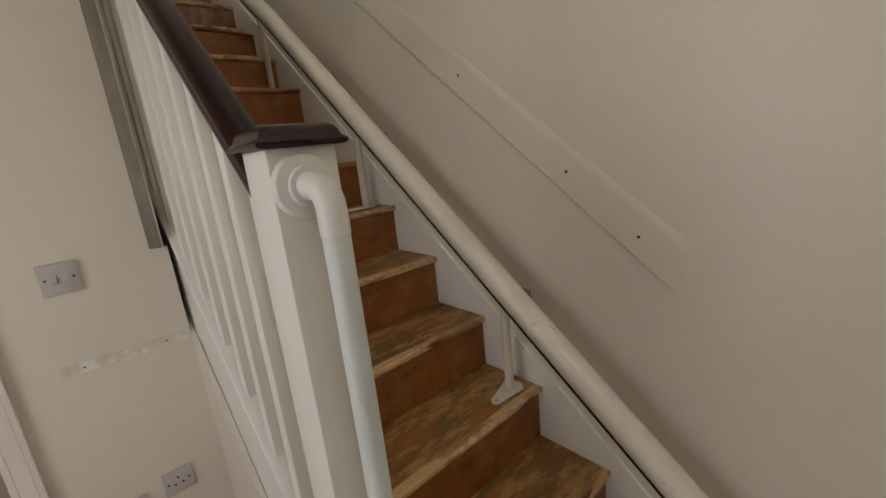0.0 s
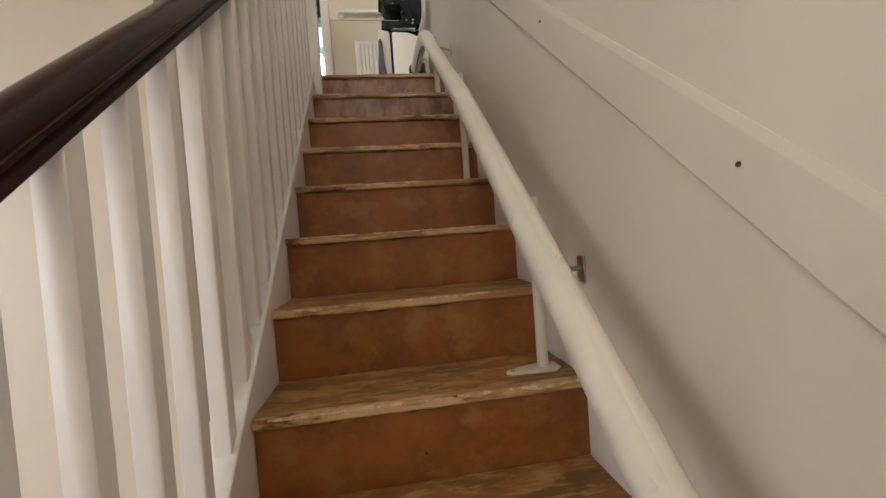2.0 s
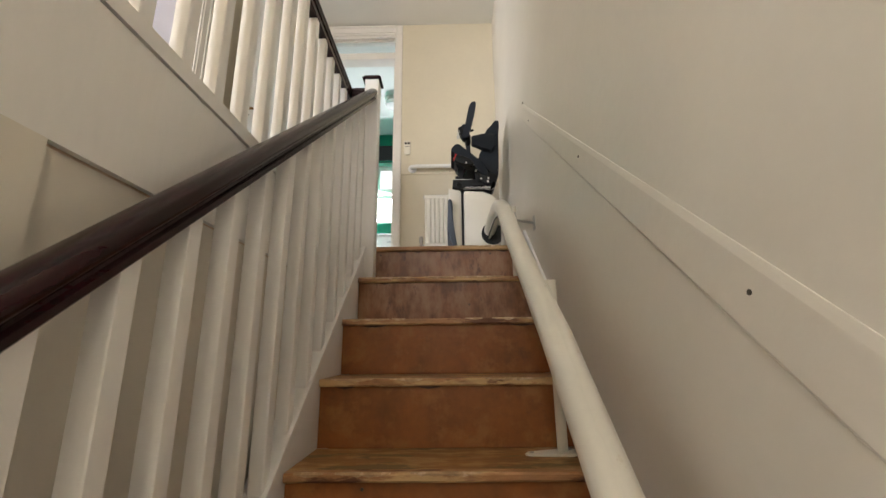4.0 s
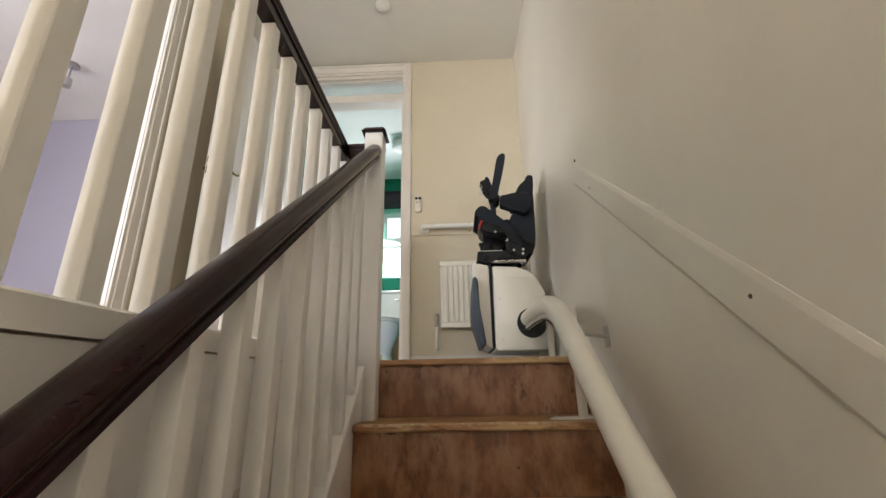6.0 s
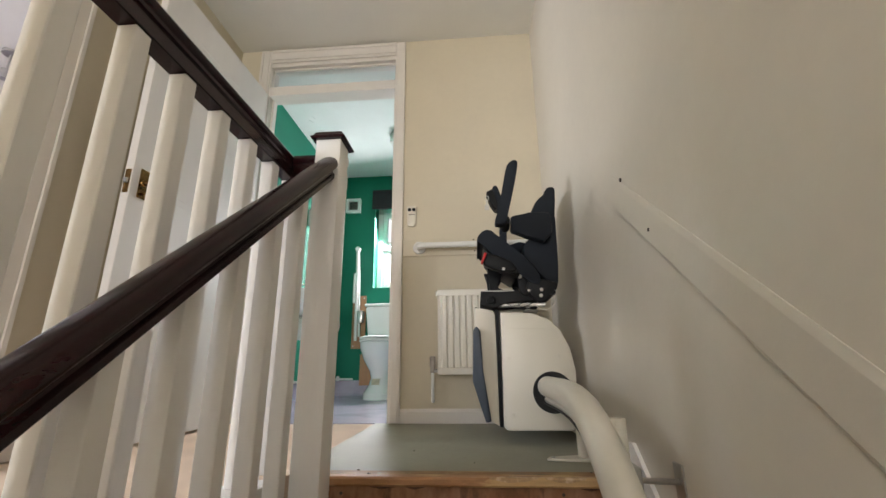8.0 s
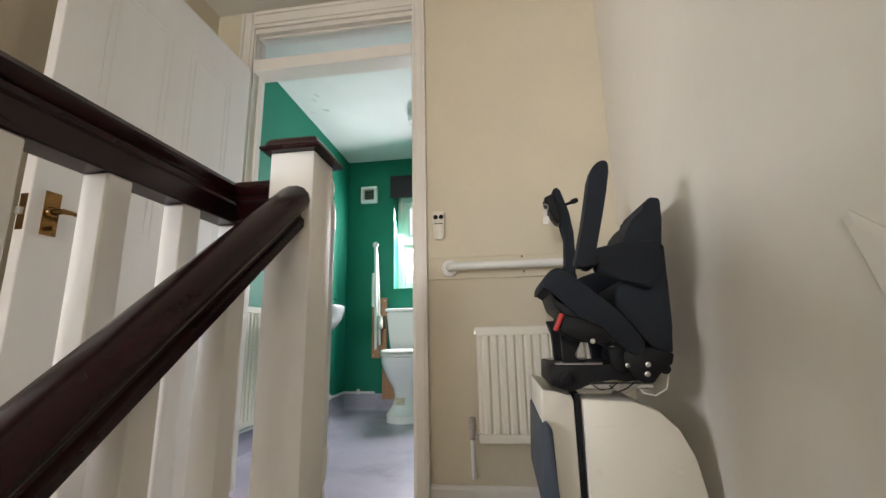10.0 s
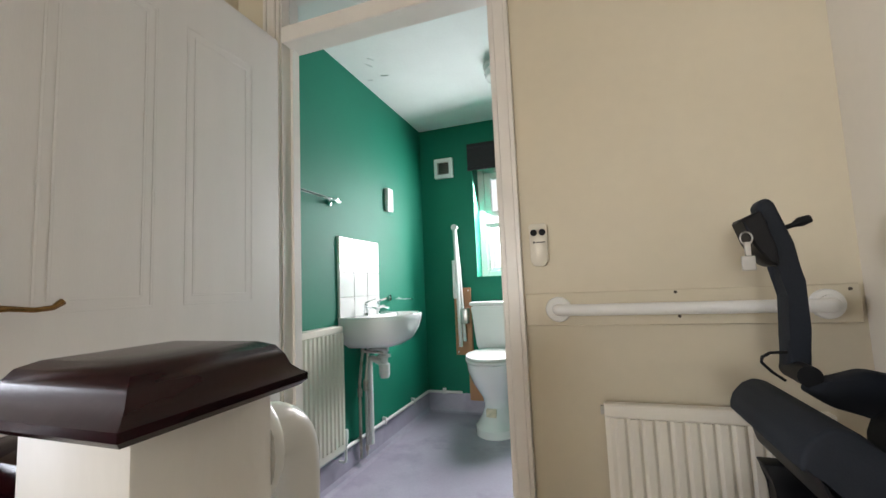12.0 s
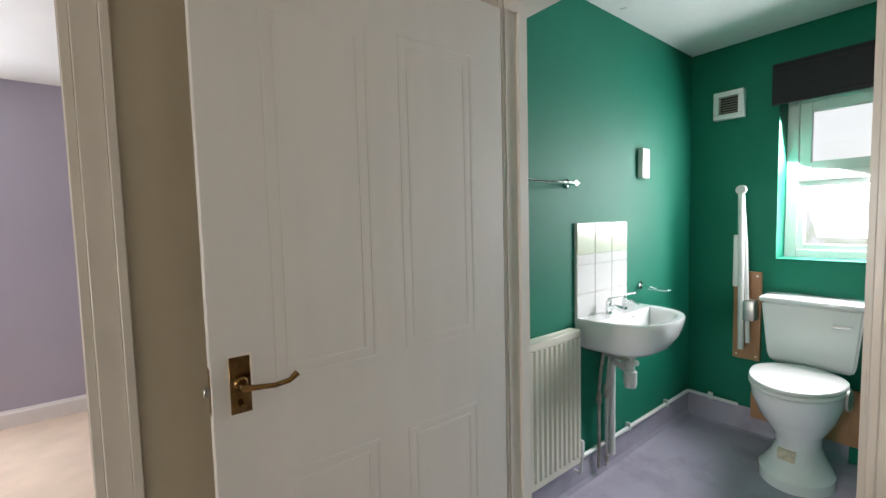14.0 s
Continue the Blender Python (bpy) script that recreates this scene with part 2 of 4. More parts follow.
# ---- the shell ----
YC, XU, YB, XW = 1.70, -0.098, 4.545, 0.846
SOF = L - 0.276
structure("floor", box(B(), -3.4, 0.96, -1.7, 4.7, -0.1, 0), carpet, "beige carpeted ground floor")
structure("wall_east", box(B(), XW, 0.98, -1.7, YB, -0.1, CEIL + 0.1), cream_wall, "cream painted stairwell wall")
b = box(B(), -1.5, XW, -1.82, -1.7, 0, 0.2)
box(b, -1.5, XW, -1.82, -1.7, 2.1, 3.2)
box(b, -1.5, XW, -1.82, -1.7, 4.4, CEIL)
box(b, -1.5, -1.4, -1.82, -1.7, 0.2, 2.1)
box(b, -1.5, -1.05, -1.82, -1.7, 3.2, 4.4)
box(b, -0.4, XW, -1.82, -1.7, 0.2, 2.1)
box(b, -0.05, XW, -1.82, -1.7, 3.2, 4.4)
structure("wall_south", b, cream_wall, "cream painted end wall")
b = box(B(), -1.6, -1.5, -1.7, 0.3, 0, SOF)
box(b, -1.6, -1.5, 1.4, YC, 0, SOF)
box(b, -1.6, -1.5, 0.3, 1.4, 0, 0.55)
box(b, -1.6, -1.5, 0.3, 1.4, 2.1, SOF)
structure("wall_hall_west", b, cream_wall)
XV = XU - 0.012
b = box(B(), -0.56, XV, YC, YC + 0.1, 0, SOF)
box(b, -3.4, -1.32, YC, YC + 0.1, 0, SOF)
box(b, -1.32, -0.56, YC, YC + 0.1, 2.0, SOF)
box(b, XV, -0.062, YC, YC + 0.1, 0, 1.08)
box(b, XV, -0.0775, YC, YC + 0.1, 1.08, SOF)
structure("wall_hall_north", b, cream_wall, "cream painted hall wall with screw marks")
# dark wedge that fills the slot at the end of the wall
structure("trim_reveal", prism(B(), [(XV, YC - 0.002), (-0.0775, YC - 0.022), (-0.0775, YC - 0.002)], "z", 1.08, SOF - 0.002, 0.0008), bare, "dark grey-brown strip at the end of the hall wall")
structure("trim_corner", box(B(), -0.077, -0.074, YC - 0.022, YC + 0.1, 1.08, SOF - 0.002), cream_wall, "cream painted corner strip")
structure("wall_under_landing", box(B(), XU - 0.1, XU, YC + 0.1, YB, 0, SOF), cream_wall)
b = box(B(), -3.4, -3.3, YC + 0.1, YB, 0, SOF)
box(b, -3.3, -2.1, YB - 0.1, YB, 0, SOF)
box(b, -1.1, XU - 0.1, YB - 0.1, YB, 0, SOF)
box(b, XU, XW, YB - 0.1, YB, 0, SOF)
box(b, -2.1, -1.1, YB - 0.1, YB, 0, 0.7)
box(b, -2.1, -1.1, YB - 0.1, YB, 1.9, SOF)
structure("wall_back_room", b, lilac)
# upper floor slabs
b = box(B(), -1.6, XU, -1.7, YB, SOF, L - 0.004)
structure("floor_landing", b, carpet, "beige carpet on the landing")
structure("floor_stair_head", box(B(), XU + 0.002, XW, Y13 + 0.07, YB, SOF, L), landing_lino, "bare grey-green boarded stair head")
structure("floor_bathroom", box(B(), -1.2, XW + 0.1, YB, 6.8, SOF, L), vinyl, "grey-purple sheet vinyl floor")
structure("floor_bedroom", box(B(), -4.1, -1.6, 0.6, 5.2, SOF, L - 0.004), carpet, "beige bedroom carpet")
structure("floor_edge_board", box(B(), XU, XU + 0.012, -1.7, 3.40, SOF + 0.004, L - 0.03), white_gloss, "white painted board along the landing's edge")
structure("floor_edge_nosing", prism(B(), [(XU - 0.080, L - 0.003), (XU - 0.080, L + 0.014), (XU + 0.012, L + 0.014), (XU + 0.016, L + 0.010), (XU + 0.016, L - 0.026), (XU, L - 0.026), (XU, L - 0.003)], "y", -1.7, 3.395), white_gloss, "white gloss rail base along the landing's edge")
structure("ceiling", box(B(), -1.2, 0.98, -1.82, YB + 0.1, CEIL, CEIL + 0.1), ceiling_white, "white landing ceiling")
structure("ceiling_bathroom", box(B(), -1.2, XW + 0.1, YB + 0.1, 6.82, CEIL, CEIL + 0.1), bath_ceiling, "white papered bathroom ceiling with lifted seams")
structure("ceiling_bedroom", box(B(), -4.1, -1.2, 0.6, 5.2, CEIL, CEIL + 0.1), ceiling_white, "white bedroom ceiling")
# landing back wall with the doorway
JL, JR, HD = -0.876, -0.035, L + 2.010
b = box(B(), JR + 0.03, 0.98, YB, YB + 0.1, L, CEIL)
box(b, -1.1, JL - 0.03, YB, YB + 0.1, L, CEIL)
box(b, JL - 0.03, JR + 0.03, YB, YB + 0.1, 4.80, CEIL)
structure("wall_north", b, landing_wall, "cream painted landing wall")
b = box(B(), -1.2, JL - 0.03, YB + 0.1, YB + 0.104, L, CEIL)
box(b, JR + 0.03, XW, YB + 0.1, YB + 0.104, L, CEIL)
structure("wall_bathroom_south", b, green)
# west wall with the bedroom doorway
BY0, BY1 = 2.68, 3.455
b = box(B(), -1.2, -1.1, -1.82, BY0 - 0.03, L, CEIL)
box(b, -1.2, -1.1, BY1 + 0.03, YB + 0.1, L, CEIL)
box(b, -1.2, -1.1, BY0 - 0.03, BY1 + 0.03, HD + 0.03, CEIL)
structure("wall_west", b, landing_wall, "cream painted landing wall")
structure("wall_bathroom_west", box(B(), -1.2, -1.1, YB + 0.104, 6.535, L, CEIL), green, "green painted bathroom wall")
WX0, WX1, WZ0, WZ1 = -0.636, 0.02, 3.60, 4.56
b = box(B(), -1.2, WX0, 6.535, 6.82, L, CEIL)
box(b, WX1, XW + 0.1, 6.535, 6.82, L, CEIL)
box(b, WX0, WX1, 6.535, 6.82, L, WZ0)
box(b, WX0, WX1, 6.535, 6.82, WZ1, CEIL)
structure("wall_bathroom_north", b, green, "green painted bathroom wall with a deep window reveal")
structure("wall_bathroom_east", box(B(), XW, XW + 0.1, YB + 0.104, 6.535, L, CEIL), green)
b = box(B(), -4.1, -3.97, 2.45, 5.2, L, CEIL)
box(b, -4.1, -3.97, 0.6, 1.05, L, CEIL)
box(b, -4.1, -3.97, 1.05, 2.45, L, 3.38)
box(b, -4.1, -3.97, 1.05, 2.45, 4.52, CEIL)
box(b, -3.97, -1.2, 0.6, 0.7, L, CEIL)
box(b, -3.97, -3.5, 5.1, 5.2, L, CEIL)
box(b, -1.9, -1.2, 5.1, 5.2, L, CEIL)
box(b, -3.5, -1.9, 5.1, 5.2, L, CEIL)
box(b, -1.208, -1.2, 0.7, BY0 - 0.1, L, CEIL)
box(b, -1.208, -1.2, BY1 + 0.1, 5.1, L, CEIL)
structure("wall_bedroom", b, lilac, "lilac painted bedroom wall")
structure("backdrop", box(B(), -40, 40, 62, 62.2, -12, 40), backdrop_mat(), "pale overcast sky over blurred trees")
structure("ground", box(B(), -60, 60, -40, 62, -0.6, -0.5), mat("garden_grass", (0.06, 0.10, 0.03), 0.9, 0.3, 2, 30, 0.5))


# ---- trim ----
def architrave(name, x0, x1, y0, y1, z0, z1, face, label):
    """A moulded door casing: three stepped boards, proud of the wall toward face (+x or -y)."""
    return structure(name, box(B(), x0, x1, y0, y1, z0, z1, 0.003), white_trim, label)


def casing(side, lo, hi, plane, z0, z1, horizontal=False):
    """Stepped moulding between lo (inner) and hi (outer) in front of plane."""
    b = B()
    w = hi - lo
    for a0, a1, d in ((0.0, 0.22, 0.012), (0.22, 0.78, 0.017), (0.78, 1.0, 0.022)):
        p, q = sorted((lo + w * a0, lo + w * a1))
        if side == "y":
            if horizontal:
                box(b, z0, z1, plane - d, plane, p, q, 0.002)
            else:
                box(b, p, q, plane - d, plane, z0, z1, 0.002)
        else:
            if horizontal:
                box(b, plane, plane + d, z0, z1, p, q, 0.002)
            else:
                box(b, plane, plane + d, p, q, z0, z1, 0.002)
    return b


frame_door = structure("door_1", box(box(box(box(B(), JL - 0.03, JL, YB, YB + 0.104, L, 4.80), JR, JR + 0.03, YB, YB + 0.104, L, 4.80), JL, JR, YB, YB + 0.104, 4.765, 4.80), JL, JR, YB - 0.004, YB + 0.104, HD, HD + 0.068, 0.004), white_trim, "white bathroom door frame with a glazed transom")
b = casing("y", JR + 0.004, 0.032, YB, L, 4.886)
part("trim", b, white_trim, frame_door)
part("trim", casing("y", JL - 0.004, -0.952, YB, L, 4.886), white_trim, frame_door)
part("trim", casing("y", 4.790, 4.884, YB - 0.001, JL - 0.004, JR + 0.004, True), white_trim, frame_door)
part("door_stop", box(box(B(), JL, JL + 0.012, YB + 0.05, YB + 0.09, L, HD), JR - 0.012, JR, YB + 0.05, YB + 0.09, L, HD), white_trim, frame_door)
part("pane", box(B(), JL, JR, YB + 0.045, YB + 0.05, HD + 0.068, 4.765), glass_soft, frame_door, "clear transom pane")
part("glazing_bead", box(box(B(), JL, JR, YB + 0.025, YB + 0.044, HD + 0.068, HD + 0.082, 0.003), JL, JR, YB + 0.025, YB + 0.044, 4.751, 4.765, 0.003), white_trim, frame_door)
part("strike_plate", box(B(), JR - 0.0015, JR, YB + 0.012, YB + 0.035, L + 0.98, L + 1.08, 0.0005), brass, frame_door, "painted-over brass strike plate")
frame_bed = structure("door_2", box(box(box(B(), -1.21, -1.1, BY0 - 0.03, BY0, L, HD), -1.21, -1.1, BY1, BY1 + 0.03, L, HD), -1.21, -1.1, BY0 - 0.03, BY1 + 0.03, HD, HD + 0.03), white_trim, "white bedroom door frame, door out of view")
part("trim", casing("x", BY1 + 0.002, BY1 + 0.088, -1.1, L, HD + 0.07), white_trim, frame_bed)
part("trim", casing("x", BY0 - 0.002, BY0 - 0.068, -1.1, L, HD + 0.07), white_trim, frame_bed)
part("trim", casing("x", HD + 0.006, HD + 0.072, -1.099, BY0 - 0.002, BY1 + 0.002, True), white_trim, frame_bed)
part("strike_plate", box(B(), -1.17, -1.145, BY1 - 0.002, BY1, L + 0.98, L + 1.09, 0.0005), steel, frame_bed)
frame_room = structure("door_3", box(box(box(B(), -1.35, -1.32, YC, YC + 0.1, 0, 2.0), -0.56, -0.53, YC - 0.001, YC + 0.1, 0, 2.0), -1.35, -0.53, YC - 0.002, YC + 0.1, 2.0, 2.03), white_trim, "white ground floor door frame")
part("trim", casing("y", -0.556, -0.492, YC, 0, 2.06), white_trim, frame_room)
part("trim", casing("y", -1.324, -1.39, YC, 0, 2.06), white_trim, frame_room)


def skirt(name, p, q, h=0.07, t=0.014, z=L, material=white_trim):
    """Skirting from p to q, proud to the left of that way."""
    p, q = Vector((*p, z)), Vector((*q, z))
    d = (q - p).normalized()
    n = Vector((-d.y, d.x, 0)) * t
    ring = lambda o: [o, o + n, o + n + Vector((0, 0, h * 0.8)), o + n * 0.55 + Vector((0, 0, h * 0.92)), o + n * 0.45 + Vector((0, 0, h)), o + Vector((0, 0, h))]
    return structure(name, loft(B(), [ring(p), ring(q)]), material, "white skirting board")


skirt("baseboard_1", (XW, YB), (0.032, YB))
skirt("baseboard_2", (-1.1, YB), (-1.1, BY1 + 0.088))
skirt("baseboard_3", (-1.1, BY0 - 0.068), (-1.1, -1.7))
skirt("baseboard_4", (XW, YB - 0.014), (XW, YB), 0.07)
skirt("baseboard_5", (-3.97, 5.1), (-3.97, 0.7), 0.12, 0.018, L - 0.004)
skirt("baseboard_6", (-0.492, YC), (-0.492 + 0.3, YC), 0.1, -0.016, 0)
# coved vinyl upstand and the white bead on it
b = B()
for (x0, y0), (x1, y1) in (((-1.1, 6.535), (-1.1, YB + 0.1)), ((-0.30, 6.535), (-1.1, 6.535))):
    d = Vector((x1 - x0, y1 - y0, 0)).normalized()
    nn = Vector((-d.y, d.x, 0))
    ring = lambda o: [o + Vector((0, 0, 0.001)), o + nn * 0.05 + Vector((0, 0, 0.001)), o + nn * 0.022 + Vector((0, 0, 0.008)), o + nn * 0.009 + Vector((0, 0, 0.03)), o + nn * 0.005 + Vector((0, 0, 0.148)), o + Vector((0, 0, 0.148))]
    loft(b, [ring(Vector((x0, y0, L))), ring(Vector((x1, y1, L)))])
structure("coved_skirting", b, vinyl, "grey-purple vinyl coved up the wall")

# ---- stairs ----
stairs = structure("stairs", prism(B(), [(0.74, 0.0), (Y13, L - R - 0.04), (Y13 + 0.1, L - R - 0.04), (Y13 + 0.1, 0.0)], "x", 0.03, 0.80), riser_wood, "stripped orange-brown wooden staircase")


def ny(k):
    return Y13 - (13 - k) * G


def nz(k):
    return L - (13 - k) * R


rnd = random.Random(5)
for k in range(2, 14):
    t = part("riser", box(B(), 0.002, 0.834, ny(k) + 0.018, ny(k) + 0.034, nz(k) - R + 0.001, nz(k) - 0.024, 0.0), riser_top if k >= 12 else riser_wood, stairs, smooth=False)
    b = B()
    n = 26
    y1 = ny(k + 1) + 0.018 if k < 13 else Y13 + 0.07
    z = nz(k)
    rings = []
    for i in range(n + 1):
        x = 0.002 + 0.832 * i / n
        w = rnd.uniform(-0.0016, 0.0016)
        c = rnd.uniform(0.002, 0.006)
        rings.append([(x, ny(k) + 0.0335, z - 0.024), (x, ny(k) + 0.006 + w, z - 0.024), (x, ny(k) + w, z - 0.018), (x, ny(k) + w, z - 0.003 - c * 0.5), (x, ny(k) + c + w, z), (x, ny(k) + 0.0335, z)])
    loft(b, rings)
    part("nosing", b, nosing_wood, stairs, smooth=False)
    x = 0.004 + rnd.uniform(0.0, 0.05)
    while x < 0.80:
        w = rnd.uniform(0.05, 0.26)
        e = min(x + w, 0.832)
        m = max(4, int((e - x) / 0.014))
        if rnd.random() < (0.72 if k < 12 else 0.35):
            b = B()
            rings = []
            for i in range(m + 1):
                q = x + (e - x) * i / m
                f = min(1.0, 0.25 + 2.4 * min(i, m - i) / m)
                d, g = f * rnd.uniform(0.005, 0.011), f * rnd.uniform(0.004, 0.016)
                rings.append([(q, ny(k) - 0.0022, z - d), (q, ny(k) - 0.0030, z - 0.002), (q, ny(k) + 0.0005, z + 0.0012), (q, ny(k) + 0.003 + g, z + 0.0008), (q, ny(k) + 0.003 + g, z - 0.001), (q, ny(k) + 0.002, z - d)])
            loft(b, rings)
            part("torn_edge", b, torn_wood, stairs, smooth=False)
        # dark slip under the nosing, painted shade of a notch where board is missing
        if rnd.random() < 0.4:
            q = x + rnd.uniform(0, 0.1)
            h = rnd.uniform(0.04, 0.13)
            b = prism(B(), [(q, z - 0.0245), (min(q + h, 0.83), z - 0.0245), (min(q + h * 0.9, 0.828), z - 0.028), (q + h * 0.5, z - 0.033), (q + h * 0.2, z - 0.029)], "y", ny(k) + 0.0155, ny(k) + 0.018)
            part("shaded_notch", b, notch_shade, stairs, smooth=False)
        x = e + rnd.uniform(0.0, 0.06)
    part("tread", box(B(), 0.002, 0.834, ny(k) + 0.034, y1, z - 0.024, z, 0.0), tread_wood, stairs, smooth=False)
SL = R / G


def sz(y, off=0.0):
    return L + (y - Y13) * SL + off


string_l = part("string", prism(B(), [(0.793, sz(0.793, -0.27)), (0.793, sz(0.793, 0.055)), (3.371, sz(3.371, 0.055)), (3.371, sz(3.371, -0.27))], "x", -0.045, 0.0, 0.003), white_gloss, stairs, "white gloss outer string")
part("string_cap", prism(B(), [(0.793, sz(0.793, 0.055)), (0.793, sz(0.793, 0.075)), (3.371, sz(3.371, 0.075)), (3.371, sz(3.371, 0.055))], "x", -0.055, 0.008, 0.003), white_gloss, stairs)
part("string", prism(B(), [(0.45, 0.0), (0.45, sz(0.45, 0.075)), (3.50, sz(3.50, 0.075)), (3.62, L + 0.07), (3.72, L + 0.07), (3.72, L - 0.0), (Y13 + 0.1, L - 0.1), (1.0, 0.0)], "x", 0.835, 0.8455), white_gloss, stairs, "white gloss wall string")
structure("spandrel", prism(B(), [(0.78, 0.0), (0.78, sz(0.78, -0.26)), (3.40, sz(3.40, -0.26)), (3.40, 0.0)], "x", -0.062, -0.047), cream_wall, "cream painted panel under the stairs")


# ---- balustrades ----
def newel(name, x0, x1, y0, y1, z0, z1, label):
    t = thing(name, label, "newel post")
    part("post", box(B(), x0, x1, y0, y1, z0, z1, 0.003, 2), white_gloss, t)
    cx, cy = (x0 + x1) / 2, (y0 + y1) / 2
    hx, hy = (x1 - x0) / 2, (y1 - y0) / 2
    rings = []
    for o, z in ((-0.004, 0.0), (0.011, 0.0), (0.014, 0.003), (0.014, 0.007), (0.011, 0.009), (0.007, 0.013), (0.005, 0.019), (0.001, 0.025), (-0.006, 0.028), (-0.020, 0.029)):
        rings.append([(cx + sx * (hx + o), cy + sy * (hy + o), z1 + z) for sx, sy in ((-1, -1), (1, -1), (1, 1), (-1, 1))])
    part("cap", loft(B(), rings), mahogany, t, "dark mahogany moulded cap")
    return t


newel("newel_post", -0.064, 0.033, 0.702, 0.792, 0, 1.310, "white square newel post, mahogany cap, at the foot of the stairs")
newel("newel_post", -0.034, 0.043, 3.380, 3.460, L - 0.32, 3.486, "white square newel post, mahogany cap, at the stair head")
HP = [(-0.018, -0.040), (-0.024, -0.034), (-0.024, -0.022), (-0.018, -0.016), (-0.018, -0.010), (-0.030, 0.0), (-0.033, 0.010), (-0.030, 0.022), (-0.021, 0.032), (-0.008, 0.037), (0.008, 0.037), (0.021, 0.032), (0.030, 0.022), (0.033, 0.010), (0.030, 0.0), (0.018, -0.010), (0.018, -0.016), (0.024, -0.022), (0.024, -0.034), (0.018, -0.040)]
HO = 0.974


def ho(y):
    return HO - 0.0072 * y


def hx(y):
    return -0.030 + 0.0147 * (y - 0.79)


stair_rail = thing("handrail", "dark mahogany handrail sloping up between the newel posts", "handrail")
part("rail", loft(B(), [[(hx(y) + u * 0.95, y, sz(y, ho(y)) + v) for u, v in HP] for y in (0.790, 2.0, 3.380)]), mahogany, stair_rail)
LX = -0.14
landing_rail = thing("handrail", "dark mahogany level handrail along the landing's edge", "handrail")
LP = [(-0.018, -0.056), (-0.020, -0.054), (-0.020, -0.024), (-0.025, -0.021), (-0.026, -0.014), (-0.022, -0.010), (-0.028, -0.003), (-0.029, 0.006), (-0.024, 0.014), (-0.012, 0.018), (0.012, 0.018), (0.024, 0.014), (0.029, 0.006), (0.028, -0.003), (0.022, -0.010), (0.026, -0.014), (0.025, -0.021), (0.020, -0.024), (0.020, -0.054), (0.018, -0.056)]
LZ = 3.436
part("rail", loft(B(), [[(LX + u, y, LZ + v) for u, v in LP] for y in (-1.69, 3.462)]), mahogany, landing_rail)
part("return_rail", loft(B(), [[(x, 3.432 + u * 0.98, LZ + v) for u, v in LP] for x in (LX + 0.027, -0.034)]), mahogany, landing_rail, "short mitred return to the post")
bal = thing("baluster", "white gloss square baluster on the sloping stair string", "baluster", "stair balusters")
bw = 0.018
by = 0.868
ptb = B()
prism(ptb, [(-bw, sz(by - bw, 0.07)), (bw, sz(by + bw, 0.07)), (bw, sz(by + bw, 0.932)), (-bw, sz(by - bw, 0.932))], "x", -0.020 - bw, -0.020 + bw, 0.002)
bal_post = part("post", ptb, white_gloss, bal)
bal.matrix_world = pose(0, by, 0)
i = 1
while by + i * 0.1265 < 3.36:
    copy_thing(bal, pose(0, by + i * 0.1265, i * 0.1265 * SL))
    i += 1
bal2 = thing("baluster", "white gloss square baluster standing on the landing's edge", "baluster", "landing balusters")
b = B()
box(b, LX - 0.018, LX + 0.018, -0.018, 0.018, L + 0.014, LZ - 0.056, 0.0025)
part("post", b, white_gloss, bal2)
bal2.matrix_world = pose(0, 3.448, 0)
for i in range(1, 41):
    copy_thing(bal2, pose(0, 3.448 - i * 0.1235, 0))

# ---- dado boards and marks on the walls ----
def zb(y):
    return 1.19 + (y - 0.822) * 0.8115


board = thing("dado_board", "painted-over board with screw holes sloping up the stairwell wall", "wall board")
edge = [(0.535, 0.860), (0.516, 0.872), (0.506, 0.975), (0.524, 1.012), (3.425, 3.346), (3.438, 3.340), (3.400, 3.215)]
face = [(0.541, 0.869), (0.525, 0.878), (0.516, 0.968), (0.534, 0.998), (3.418, 3.322), (3.428, 3.317), (3.396, 3.222)]
part("board", loft(B(), [[(XW - 0.0005, y, z) for y, z in edge], [(XW - 0.0025, y, z) for y, z in edge], [(XW - 0.0048, y, z) for y, z in face]]), cream_wall, board, smooth=False)
for y, z in ((0.629, 1.003), (0.841, 1.182), (1.251, 1.524), (1.906, 2.060), (2.538, 2.575), (3.225, 3.112)):
    part("screw", lathe(B(), [(0.001, 0), (0.0045, 0.0), (0.0045, -0.0015), (0.001, -0.002)], (XW - 0.0048, y, z), "x", 8), screw_metal, board)
single("screw", lathe(B(), [(0.001, 0), (0.006, 0.0), (0.006, -0.003), (0.001, -0.004)], (XW, 3.36, 3.30), "x", 8), screw_metal, "small dark screw in the cream wall", "screw")
hb = thing("rail_board", "cream painted backing board of the grab rail on the landing wall", "wall board")
part("board", box(B(), 0.034, 0.836, YB - 0.010, YB - 0.0005, 3.412, 3.508, 0.003), landing_wall, hb)
for x, z in ((0.440, 3.50), (0.445, 3.435), (0.815, 3.495)):
    part("screw", lathe(B(), [(0.001, 0), (0.0045, 0), (0.0045, -0.0015), (0.001, -0.002)], (x, YB - 0.010, z), "y", 8), screw_metal, hb)


def flange(b, c, axis, s, r=0.037):
    lathe(b, [(r * 0.5, 0), (r, 0), (r, s * 0.006), (r * 0.93, s * 0.011), (r * 0.62, s * 0.014), (r * 0.60, s * 0.02), (r * 0.3, s * 0.02)], c, axis, 24)


